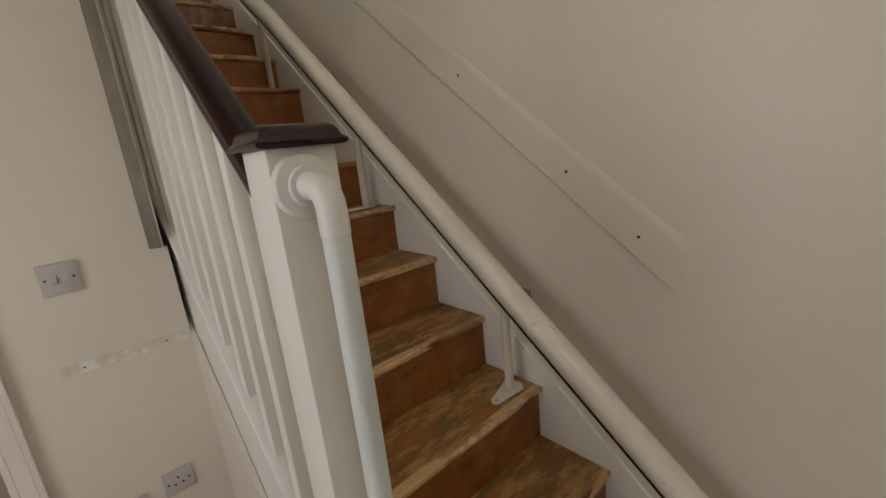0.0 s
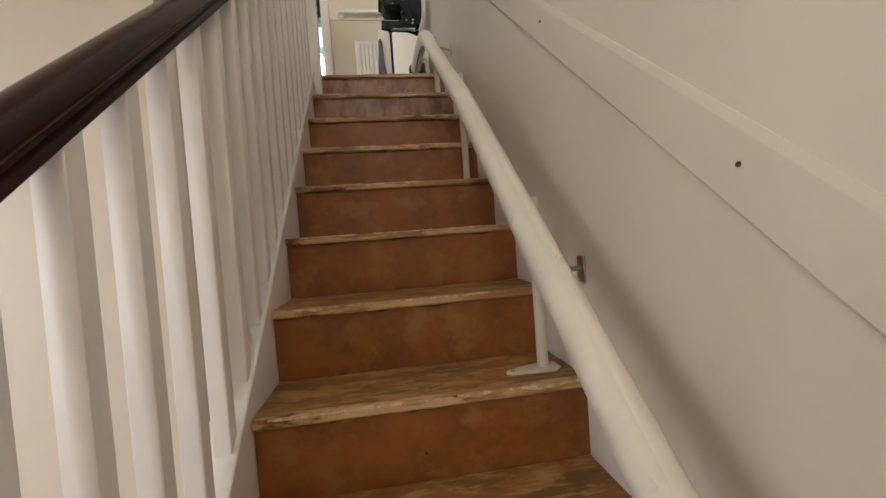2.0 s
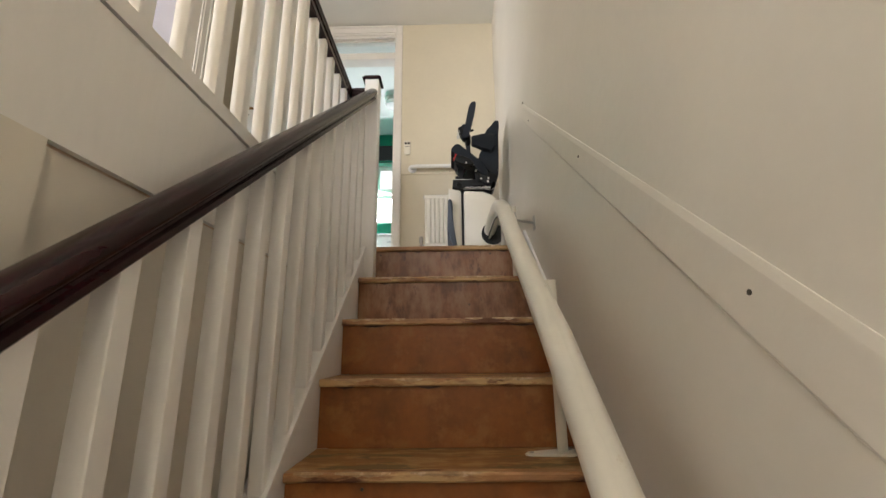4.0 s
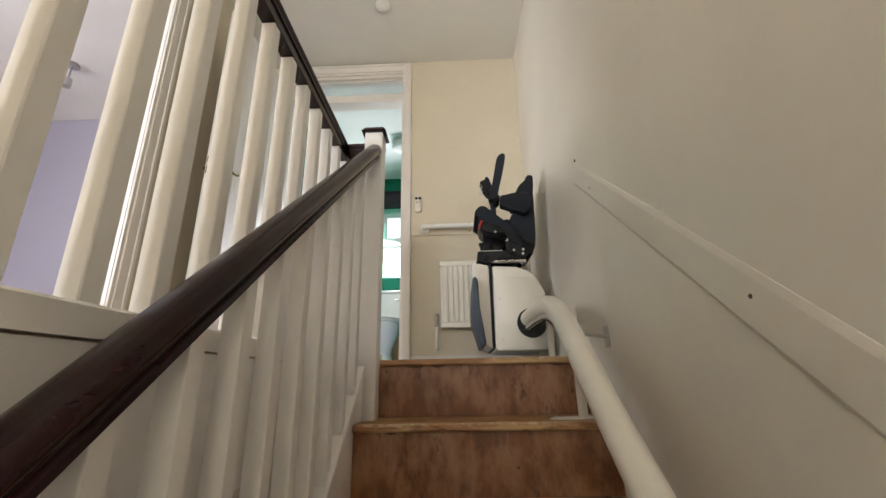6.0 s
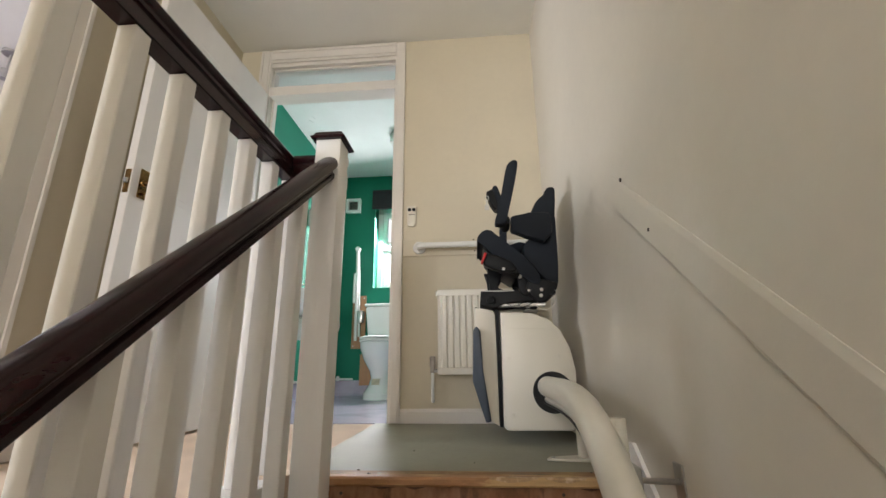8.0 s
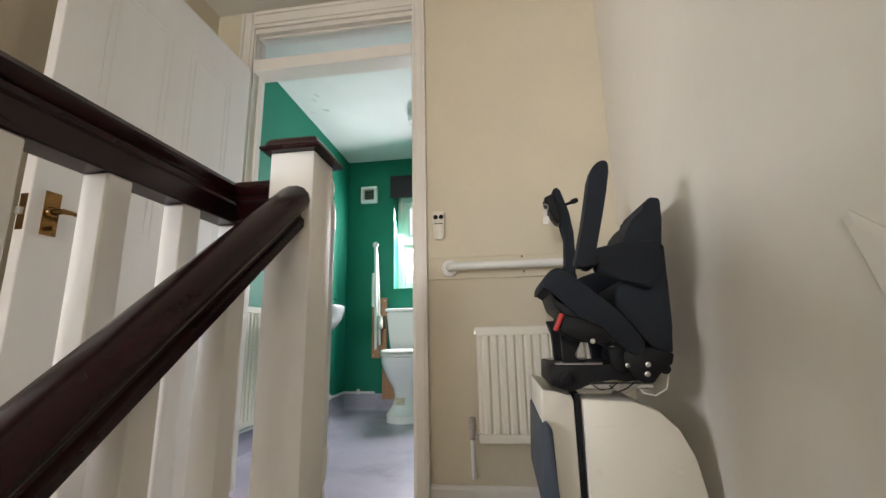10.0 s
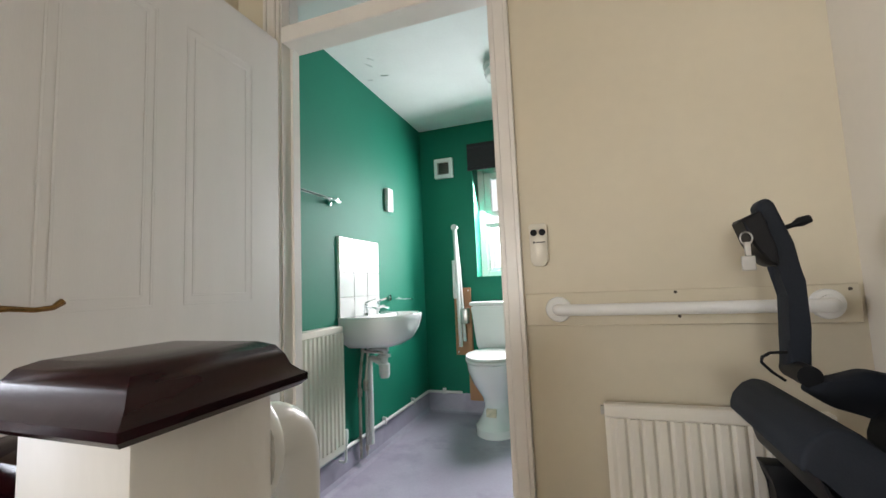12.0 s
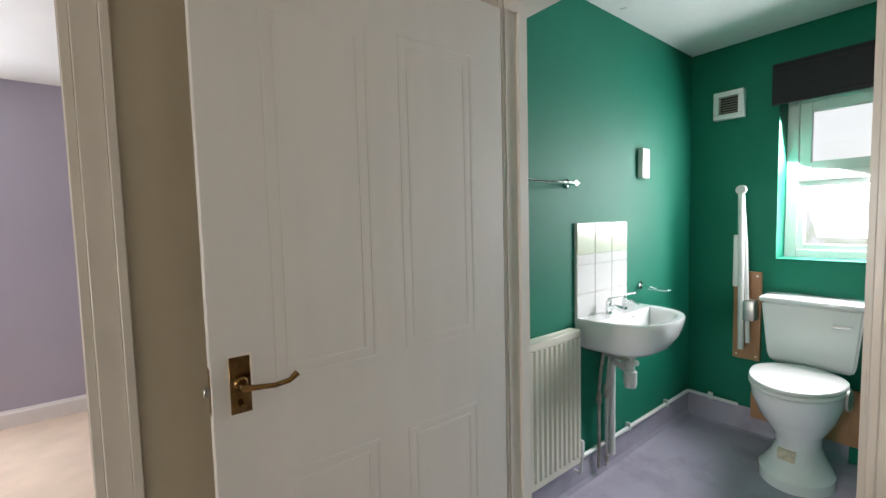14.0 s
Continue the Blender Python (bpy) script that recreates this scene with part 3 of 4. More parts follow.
grab = thing("grab_rail", "white plastic grab rail on the wall above the radiator", "grab rail")
b = B()
za = 3.460
x0, x1 = 0.131, 0.766
path = [(x0, YB - 0.02, za)] + bend((x0, YB - 0.02, za), (x0, YB - 0.062, za), (x1, YB - 0.062, za), 0.03) + bend((x0, YB - 0.062, za), (x1, YB - 0.062, za), (x1, YB - 0.02, za), 0.03) + [(x1, YB - 0.02, za)]
tube(b, path, 0.0165, 14)
part("tube", b, plastic_white, grab)
for x in (x0, x1):
    b = B()
    flange(b, (x, YB - 0.010, za), "y", -1)
    part("flange", b, plastic_white, grab)
grab2 = thing("grab_rail", "white ribbed grab rail fixed upright on the lower newel post", "grab rail")
zt, fy, GX = 1.259, 0.702, -0.022
b = B()
path = [(GX, fy - 0.018, zt)] + bend((GX, fy - 0.018, zt), (GX, fy - 0.068, zt), (GX, fy - 0.068, 0.4), 0.036, 8) + [(GX, fy - 0.068, zt - 0.06)]
tube(b, path, 0.019, 16)
part("elbow", b, plastic_white, grab2, "smooth white elbow")
part("tube", tube(B(), [(GX, fy - 0.068, zt - 0.06), (GX, fy - 0.068, 0.8), (GX, fy - 0.068, 0.45)], 0.0178, 18), ribbed_white, grab2, "ribbed bluish-white grip")
part("elbow", tube(B(), [(GX, fy - 0.068, 0.45)] + bend((GX, fy - 0.068, 0.45), (GX, fy - 0.068, 0.39), (GX, fy - 0.01, 0.39), 0.036, 8) + [(GX, fy - 0.018, 0.39)], 0.019, 16), plastic_white, grab2)
for z in (zt, 0.39):
    b = B()
    flange(b, (GX, fy, z), "y", -1, 0.044)
    part("flange", b, plastic_white, grab2, "round white flange cover")


grab3 = thing("grab_rail", "white ribbed grab rail fixed upright on the upper newel post", "grab rail")
gx, zt, zl, fy = 0.003, 3.447, 2.93, 3.460
gy = fy + 0.066
part("elbow", tube(B(), [(gx, fy + 0.018, zt)] + bend((gx, fy + 0.018, zt), (gx, gy, zt), (gx, gy, 2.9), 0.036, 8) + [(gx, gy, zt - 0.06)], 0.019, 16), plastic_white, grab3, "smooth white elbow")
part("tube", tube(B(), [(gx, gy, zt - 0.06), (gx, gy, 3.2), (gx, gy, zl + 0.06)], 0.0178, 18), ribbed_white, grab3, "ribbed bluish-white grip")
part("elbow", tube(B(), [(gx, gy, zl + 0.06)] + bend((gx, gy, zl + 0.06), (gx, gy, zl), (gx, fy + 0.018, zl), 0.036, 8) + [(gx, fy + 0.018, zl)], 0.019, 16), plastic_white, grab3)
for z in (zt, zl):
    b = B()
    flange(b, (gx, fy, z), "y", 1, 0.042)
    part("flange", b, plastic_white, grab3, "round white flange cover")


def plate(name, label, category, c, kind, group=""):
    """A square accessory plate on the hall wall, facing -y."""
    t = thing(name, label, category, group)
    x, y, z = c
    part("plate", box(B(), x - 0.043, x + 0.043, y - 0.009, y - 0.0005, z - 0.043, z + 0.043, 0.003, 2), switch_grey, t)
    for s in (-1, 1):
        part("screw", lathe(B(), [(0.001, 0), (0.0035, 0), (0.0035, -0.001), (0.001, -0.001)], (x + s * 0.03, y - 0.009, z), "y", 8), screw_metal, t)
    if kind == "socket":
        for dx, dz in ((0, 0.014), (-0.011, -0.009), (0.011, -0.009)):
            part("hole", box(B(), x + dx - 0.003, x + dx + 0.003, y - 0.0096, y - 0.009, z + dz - 0.004, z + dz + 0.004), screw_metal, t)
    if kind == "switch":
        for dx in (-0.012, 0.012):
            part("rocker", prism(B(), [(y - 0.009, z - 0.012), (y - 0.015, z - 0.010), (y - 0.011, z + 0.012), (y - 0.009, z + 0.012)], "x", x + dx - 0.006, x + dx + 0.006), switch_grey, t)
    return t


plate("light_switch", "aged grey-white plastic two-gang light switch on the cream hall wall", "light switch", (-0.324, YC, 1.05), "switch")
plate("wall_socket", "white round-pin socket low on the cream hall wall", "socket", (-0.205, YC, 0.30), "socket")
plate("wall_socket", "white socket plate low on the hall wall beside another", "socket", (-0.335, YC, 0.27), "blank")
b = B()
rnd = random.Random(3)
lo = [(-0.385 + 0.0225 * i, 0.766 + rnd.uniform(-0.004, 0.003)) for i in range(15)]
hi = [(x + rnd.uniform(-0.004, 0.004), 0.799 + rnd.uniform(-0.004, 0.004)) for x, z in reversed(lo)]
prism(b, lo + hi, "y", YC - 0.002, YC - 0.0003)
mark = single("filler_patch", b, patch, "chipped strip of bare filler on the cream hall wall", "wall mark")
for x in (-0.335, -0.13):
    part("screw_hole", lathe(B(), [(0.001, 0), (0.003, 0), (0.003, -0.001), (0.001, -0.001)], (x, YC - 0.0026, 0.782), "y", 8), screw_metal, mark)

# remote control on the landing wall
rc = thing("remote_control", "off-white two-button remote control in a holder on the wall", "remote control")
b = B()
prism(b, [(0.043, 3.608), (0.054, 3.594), (0.083, 3.594), (0.094, 3.608), (0.096, 3.716), (0.090, 3.722), (0.046, 3.722), (0.041, 3.716)], "y", YB - 0.022, YB - 0.001, 0.003, 2)
part("body", b, lift_cream, rc)
for x in (0.056, 0.081):
    part("button", lathe(B(), [(0.002, 0), (0.010, 0), (0.010, -0.003), (0.006, -0.005), (0.002, -0.005)], (x, YB - 0.022, 3.695), "y", 16), black, rc, "round black button")
part("marking", box(box(B(), 0.053, 0.058, YB - 0.0228, YB - 0.022, 3.663, 3.669), 0.060, 0.088, YB - 0.0228, YB - 0.022, 3.664, 3.667), black, rc)
rc.location = (0.017, 0, -0.004)


# ---- radiators ----
def radiator(name, label, w, h, pitch, n_side_valve):
    """Panel radiator in its own frame: x along the wall from 0 to w, y 0 at the wall and negative into the room, z from 0."""
    t = thing(name, label, "radiator")
    pts = [(0.0, -0.052), (0.012, -0.062)]
    x = 0.022
    while x < w - 0.03:
        pts += [(x, -0.062), (x + pitch * 0.22, -0.071), (x + pitch * 0.72, -0.071), (x + pitch * 0.94, -0.062)]
        x += pitch
    pts += [(w - 0.012, -0.062), (w, -0.052), (w, -0.035), (0, -0.035)]
    part("panel", prism(B(), pts, "z", 0.035, h - 0.035), radiator_paint, t, smooth=False)
    part("top_edge", box(B(), -0.001, w + 0.001, -0.066, -0.030, h - 0.035, h, 0.004), radiator_paint, t)
    part("bottom_edge", box(B(), -0.001, w + 0.001, -0.066, -0.030, 0, 0.035, 0.004), radiator_paint, t)
    for bx in (0.08, w - 0.09):
        part("bracket", box(B(), bx, bx + 0.02, -0.03, -0.0005, 0.05, h - 0.05), radiator_paint, t, smooth=False)
    part("bleed_valve", box(B(), -0.010, -0.001, -0.056, -0.040, h - 0.03, h - 0.008, 0.001), steel, t)
    s = -0.028 if n_side_valve == 0 else w + 0.028
    b = B()
    lathe(b, [(0.004, -0.002), (0.012, -0.002), (0.012, 0.028), (0.015, 0.030), (0.015, 0.075), (0.011, 0.08), (0.004, 0.08)], (s, -0.048, 0.012), "z", 14)
    part("valve", b, plastic_white if n_side_valve else copper, t)
    part("tail", tube(B(), [(s, -0.048, 0.02), (0 if n_side_valve == 0 else w, -0.048, 0.02)], 0.009, 10), steel, t)
    return t


r1 = radiator("radiator", "white enamelled panel radiator under the grab rail on the landing wall", 0.50, 0.44, 0.0335, 0)
r1.matrix_world = pose(0.236, YB, 2.768)
part("pipe", tube(B(), [(-0.028, -0.048, 0.01), (-0.028, -0.048, -0.09)] + bend((-0.028, -0.048, -0.09), (-0.028, -0.048, -0.13), (-0.028, 0, -0.13), 0.02, 5) + [(-0.028, -0.002, -0.13)], 0.0085, 10), plastic_white, r1, "white painted pipe")
r2 = radiator("radiator", "white enamelled panel radiator on the green bathroom wall beside the basin", 0.39, 0.64, 0.0335, 1)
part("rear_panel", box(B(), 0.0, 0.39, -0.027, -0.008, 0.01, 0.64, 0.003), radiator_paint, r2)
r2.matrix_world = pose(-1.1, 4.80, 2.715, 0, 0, 90)
part("pipe", tube(B(), [(0.418, -0.048, 0.015), (0.418, -0.048, -0.04)] + bend((0.418, -0.048, -0.04), (0.418, -0.048, -0.075), (0.418, 0, -0.075), 0.02, 5) + [(0.418, -0.004, -0.075)], 0.0075, 10), plastic_white, r2)

# ---- the open bathroom door ----
door = thing("panel_door", "white moulded panel door standing wide open beside the bathroom doorway", "door")
DW, DT, DH = 0.86, 0.035, 2.0
b = box(B(), 0, DW, -DT / 2, DT / 2, 0, DH, 0.002)
part("leaf", b, door_paint, door, smooth=False)


def panel_ring(b, x0, x1, z0, z1, y, s, w=0.007, d=0.0012):
    for o in (0.0, 0.026):
        a0, a1, c0, c1 = x0 + o, x1 - o, z0 + o, z1 - o
        yy = sorted((y, y + s * d))
        box(b, a0, a1, yy[0], yy[1], c0, c0 + w, 0.0009)
        box(b, a0, a1, yy[0], yy[1], c1 - w, c1, 0.0009)
        box(b, a0, a0 + w, yy[0], yy[1], c0 + w, c1 - w, 0.0009)
        box(b, a1 - w, a1, yy[0], yy[1], c0 + w, c1 - w, 0.0009)


for s in (1, -1):
    for x0, x1 in ((0.13, 0.385), (0.475, 0.73)):
        for z0, z1 in ((0.20, 0.76), (0.98, 1.83)):
            b = B()
            panel_ring(b, x0, x1, z0, z1, s * DT / 2 - s * 0.0005, s)
            part("panel_moulding", b, door_paint, door)
for s, nm in ((1, "facing the room"), (-1, "on the far face")):
    px, hz = DW - 0.056, 0.992
    h = part("handle_plate", box(B(), px - 0.021, px + 0.021, s * DT / 2 if s > 0 else -DT / 2 - 0.003, DT / 2 + 0.003 if s > 0 else -DT / 2, hz - 0.062, hz + 0.062, 0.001), brass, door, "worn brass lever handle plate")
    y0 = s * (DT / 2 + 0.003)
    part("rose", lathe(B(), [(0.003, 0), (0.016, 0), (0.015, s * 0.004), (0.011, s * 0.008), (0.003, s * 0.009)], (px, y0, hz + 0.004), "y", 18), brass, h)
    part("bare_margin", box(B(), px - 0.0245, px + 0.0245, s * DT / 2 if s > 0 else -DT / 2 - 0.0012, DT / 2 + 0.0012 if s > 0 else -DT / 2, hz - 0.066, hz + 0.066, 0.0003), white_trim, door, "bare white margin round the handle plate")
    for dz in (-0.055, 0.055):
        for dx in (-0.012, 0.012):
            part("screw", lathe(B(), [(0.0008, 0), (0.003, 0), (0.0025, s * 0.0012), (0.0008, s * 0.0012)], (px + dx, y0, hz + dz), "y", 8), brass, h)
    part("lever", tube(B(), [(px, y0 + s * 0.002, hz + 0.004), (px, y0 + s * 0.038, hz + 0.004), (px - 0.02, y0 + s * 0.045, hz + 0.003), (px - 0.06, y0 + s * 0.045, hz - 0.002), (px - 0.09, y0 + s * 0.044, hz + 0.001), (px - 0.108, y0 + s * 0.042, hz + 0.013)], [0.009, 0.008, 0.006, 0.0055, 0.006, 0.008], 10), brass, h)
    part("thumb_turn", tube(B(), [(px, y0, hz - 0.042), (px, y0 + s * 0.018, hz - 0.042)], 0.006, 10), brass, h)
part("latch", box(B(), DW, DW + 0.012, -0.008, 0.008, 0.975, 0.995, 0.002), steel, door)
part("latch_plate", box(B(), DW - 0.001, DW + 0.001, -0.012, 0.012, 0.935, 1.035, 0.0005), brass, door)
for z in (0.2, 1.0, 1.75):
    part("hinge", tube(B(), [(-0.004, -DT / 2 - 0.003, z), (-0.004, -DT / 2 - 0.003, z + 0.1)], 0.005, 8), brass, door)
door.matrix_world = pose(JL - 0.016, YB - 0.022, L + 0.008, 0, 0, 180 + 90 - 0.8)

# ---- bathroom ----
win = structure("window_1", B(), plastic_white, "white window frame over a deep green reveal")
YW = 6.70
b = B()
fw = 0.055
box(b, WX0, WX0 + fw, YW, YW + 0.07, WZ0, WZ1, 0.003)
box(b, WX1 - fw, WX1, YW, YW + 0.07, WZ0, WZ1, 0.003)
box(b, WX0 + fw, WX1 - fw, YW, YW + 0.07, WZ0, WZ0 + fw, 0.003)
box(b, WX0 + fw, WX1 - fw, YW, YW + 0.07, WZ1 - fw, WZ1, 0.003)
part("window_frame", b, plastic_white, win)
b = B()
box(b, WX0 + fw, WX1 - fw, YW - 0.004, YW + 0.06, 4.055, 4.11, 0.003)
part("transom", b, plastic_white, win)
for z0, z1 in ((WZ0 + fw, 4.055), (4.11, WZ1 - fw)):
    b = B()
    s = 0.032 if z0 < 4 else 0.055
    x0, x1 = WX0 + fw, WX1 - fw
    box(b, x0, x0 + s, YW + 0.01, YW + 0.05, z0, z1, 0.003)
    box(b, x1 - s, x1, YW + 0.01, YW + 0.05, z0, z1, 0.003)
    box(b, x0 + s, x1 - s, YW + 0.01, YW + 0.05, z0, z0 + s, 0.003)
    box(b, x0 + s, x1 - s, YW + 0.01, YW + 0.05, z1 - s, z1, 0.003)
    part("sash", b, plastic_white, win)
    pn = part("pane", box(B(), x0 + s, x1 - s, YW + 0.028, YW + 0.034, z0 + s, z1 - s), glass, win)
    pn.visible_shadow = False
part("window_sill", box(B(), WX0, WX1, 6.527, YW, WZ0 - 0.002, WZ0 + 0.010, 0.002), green, win, "green painted window sill")
blind = thing("roller_blind", "black roller blind pulled up above the bathroom window", "blind")
part("fabric", box(B(), WX0 - 0.022, WX1 + 0.03, 6.470, 6.474, 4.50, 4.70), blind_black, blind)
part("roll", tube(B(), [(WX0 - 0.02, 6.492, 4.675), (WX1 + 0.03, 6.492, 4.675)], 0.026, 14), blind_black, blind)
part("bottom_bar", box(B(), WX0 - 0.022, WX1 + 0.03, 6.462, 6.474, 4.475, 4.502, 0.003), blind_black, blind)
vent = thing("extractor_vent", "square white extractor fan grille high on the green wall", "vent")
vx0, vx1, vz0, vz1 = -0.958, -0.798, 4.455, 4.62
b = box(B(), vx0, vx1, 6.49, 6.5345, vz0, vz0 + 0.03, 0.003)
box(b, vx0, vx1, 6.49, 6.5345, vz1 - 0.03, vz1, 0.003)
box(b, vx0, vx0 + 0.03, 6.49, 6.5345, vz0 + 0.03, vz1 - 0.03, 0.003)
box(b, vx1 - 0.03, vx1, 6.49, 6.5345, vz0 + 0.03, vz1 - 0.03, 0.003)
part("frame", b, plastic_white, vent)
part("backing", box(B(), vx0 + 0.03, vx1 - 0.03, 6.527, 6.5345, vz0 + 0.03, vz1 - 0.03), dark_hole, vent)
for i in range(7):
    z = vz0 + 0.036 + i * 0.0145
    part("slat", prism(B(), [(6.494, z), (6.508, z + 0.007), (6.508, z + 0.009), (6.494, z + 0.002)], "x", vx0 + 0.03, vx1 - 0.03), mat("vent_slat_grey", (0.35, 0.33, 0.27), 0.5) if i == 0 else bpy.data.materials["vent_slat_grey"], vent)
tb = thing("wall_box", "small white rectangular switch box on the green wall", "wall box")
part("box", box(B(), -1.0995, -1.070, 5.835, 5.915, 4.085, 4.250, 0.004, 2), plastic_white, tb)
towel = thing("towel_rail", "chrome towel rail on the green wall above the radiator", "towel rail")
part("bar", tube(B(), [(-1.045, 4.70, 4.03), (-1.045, 5.19, 4.03)], 0.007, 10), chrome, towel)
for y in (4.72, 5.17):
    b = tube(B(), [(-1.0995, y, 4.03), (-1.04, y, 4.03)], 0.010, 12)
    lathe(b, [(0.01, 0), (0.022, 0), (0.022, 0.008), (0.01, 0.012)], (-1.0995, y, 4.03), "x", 16)
    part("bracket", b, chrome, towel)

# tiled splashback: two columns and a half, four courses
sp = thing("splashback", "white tiled splashback with pale green top tiles above the basin", "splashback")
part("backing", box(B(), -1.0995, -1.092, 5.237, 5.700, 3.36, 3.848), mat("white_grout", (0.72, 0.72, 0.69), 0.8), sp, smooth=False)
tw = (5.700 - 5.237) / 3
for i in range(3):
    for j, (z0, z1) in enumerate(((3.362, 3.500), (3.504, 3.640), (3.644, 3.690), (3.694, 3.846))):
        part("tile", box(B(), -1.092, -1.0855, 5.239 + i * tw, 5.235 + (i + 1) * tw, z0, z1, 0.0015), tile_green if j == 3 else tile_white, sp, smooth=False)

# basin
basin = thing("wash_basin", "white ceramic wall-hung wash basin below the tiled splashback", "basin")


def dring(w, d, z, back=0.0, n=24, p=1.0):
    """A D-shaped ring against the west wall, centred on the basin."""
    out = []
    for i in range(n):
        a = math.pi * (i / (n - 1) - 0.5)
        c, s = math.cos(a), math.sin(a)
        out.append((-1.0995 + back + (d - back) * (abs(c) ** 0.62), 5.512 + w * (abs(s) ** 0.8) * (1 if s > 0 else -1), z))
    return out


BZ = 3.392
rings = [dring(0.10, 0.16, BZ - 0.190), dring(0.17, 0.25, BZ - 0.180), dring(0.230, 0.300, BZ - 0.145), dring(0.262, 0.332, BZ - 0.09), dring(0.274, 0.350, BZ - 0.03), dring(0.276, 0.353, BZ - 0.006), dring(0.272, 0.350, BZ), dring(0.250, 0.332, BZ - 0.001, 0.012)]
rings += [dring(0.225, 0.318, BZ - 0.004, 0.115), dring(0.215, 0.308, BZ - 0.02, 0.125), dring(0.18, 0.29, BZ - 0.09, 0.14), dring(0.10, 0.26, BZ - 0.13, 0.18)]
part("bowl", loft(B(), rings), ceramic, basin)
for y in (5.44, 5.59):
    b = B()
    lathe(b, [(0.004, 0), (0.020, 0), (0.018, 0.008), (0.012, 0.012), (0.012, 0.05), (0.016, 0.055), (0.016, 0.062), (0.006, 0.066)], (-1.045, y, BZ), "z", 14)
    tube(b, [(-1.045, y, BZ + 0.035), (-1.00, y, BZ + 0.045), (-0.965, y, BZ + 0.032)], [0.010, 0.009, 0.008], 10)
    tube(b, [(-1.045, y, BZ + 0.064), (-1.04, y, BZ + 0.075), (-0.985, y + 0.015, BZ + 0.092)], [0.007, 0.006, 0.005], 8)
    part("tap", b, chrome, basin, "chrome lever tap")
part("waste", lathe(B(), [(0.004, 0), (0.02, 0), (0.02, 0.003), (0.004, 0.003)], (-0.875, 5.51, BZ - 0.129), "z", 14), chrome, basin)
part("overflow", lathe(B(), [(0.002, 0), (0.010, 0), (0.010, 0.002), (0.002, 0.002)], (-0.975, 5.55, BZ - 0.03), "x", 12), dark_hole, basin)
b = B()
lathe(b, [(0.01, 0.0), (0.032, 0.0), (0.032, 0.02), (0.022, 0.025), (0.022, 0.09), (0.03, 0.095), (0.03, 0.12), (0.01, 0.12)], (-0.965, 5.51, BZ - 0.315), "z", 18)
lathe(b, [(0.01, 0.0), (0.026, 0.0), (0.032, 0.02), (0.032, 0.06), (0.024, 0.065), (0.01, 0.065)], (-0.965, 5.51, BZ - 0.375), "z", 18)
tube(b, [(-0.965, 5.51, BZ - 0.30)] + bend((-0.965, 5.51, BZ - 0.265), (-1.065, 5.51, BZ - 0.265), (-1.065, 5.51, BZ - 0.75), 0.03) + [(-1.065, 5.51, L + 0.10)], 0.019, 14)
part("trap", b, plastic_white, basin, "white plastic bottle trap and waste pipe")
part("tail", tube(B(), [(-1.055, 5.44, BZ - 0.215), (-1.0, 5.455, BZ - 0.20), (-0.93, 5.48, BZ - 0.205)], 0.008, 8), steel, basin, "dull flexible tap tail")
part("tail", tube(B(), [(-1.07, 5.42, BZ - 0.205), (-1.02, 5.44, BZ - 0.215), (-0.96, 5.49, BZ - 0.225)], 0.008, 8), copper, basin, "tarnished tap tail")
part("trap_collar", lathe(B(), [(0.01, 0.0), (0.040, 0.0), (0.040, 0.014), (0.01, 0.014)], (-0.965, 5.51, BZ - 0.255), "z", 18), plastic_white, basin, "flat white union nut")
part("isolator", lathe(B(), [(0.004, 0), (0.014, 0), (0.016, 0.01), (0.016, 0.05), (0.014, 0.06), (0.004, 0.06)], (-1.055, 5.445, 2.955), "z", 8), copper, basin, "dark compression joint")
part("isolator", lathe(B(), [(0.004, 0), (0.013, 0), (0.013, 0.03), (0.004, 0.03)], (-1.055, 5.445, 2.62), "z", 8), copper, basin, "dark compression joint")
for y, x in ((5.40, -1.07), (5.445, -1.055)):
    b = tube(B(), [(x, y, L + 0.06), (x, y, 3.0), (x + 0.005, y + 0.01, 3.10), (-1.045, y + 0.04, BZ - 0.06)], 0.0085, 8)
    part("supply_pipe", b, copper if y < 5.42 else steel, basin, "tarnished supply pipe")
part("isolator", lathe(B(), [(0.004, 0), (0.014, 0), (0.014, 0.045), (0.004, 0.045)], (-1.07, 5.40, 2.93), "z", 8), copper, basin)
chain = thing("soap_holder", "small chrome soap dish holder on the green wall by the basin", "soap holder")
b = tube(B(), [(-1.0995, 5.86, 3.48), (-1.05, 5.86, 3.48), (-1.0, 5.86, 3.47)], 0.006, 8)
lathe(b, [(0.008, 0), (0.022, 0), (0.022, 0.01), (0.008, 0.012)], (-1.0995, 5.86, 3.48), "x", 12)
box(b, -1.03, -0.93, 5.82, 5.90, 3.466, 3.472, 0.002)
part("holder", b, chrome, chain)

# white pipe run above the coving
b = tube(B(), [(-1.086, 4.70, L + 0.160), (-1.086, 6.45, L + 0.160)] + bend((-1.086, 6.45, L + 0.160), (-1.086, 6.506, L + 0.160), (-1.0, 6.506, L + 0.160), 0.02, 4) + [(-0.80, 6.506, L + 0.160)], 0.0105, 10)
pipe = thing("heating_pipe", "white painted heating pipe clipped round the foot of the green walls", "pipe")
part("pipe", b, plastic_white, pipe)
for x, y in ((-1.086, 4.95), (-1.086, 5.72), (-1.086, 6.18), (-0.95, 6.506)):
    part("clip", box(B(), x - 0.014, x + 0.014, y - 0.007, y + 0.007, L + 0.145, L + 0.19, 0.002), plastic_white, pipe)

# toilet
TX = -0.445
toilet = thing("toilet", "white ceramic toilet with a closed lid against the green wall", "toilet")


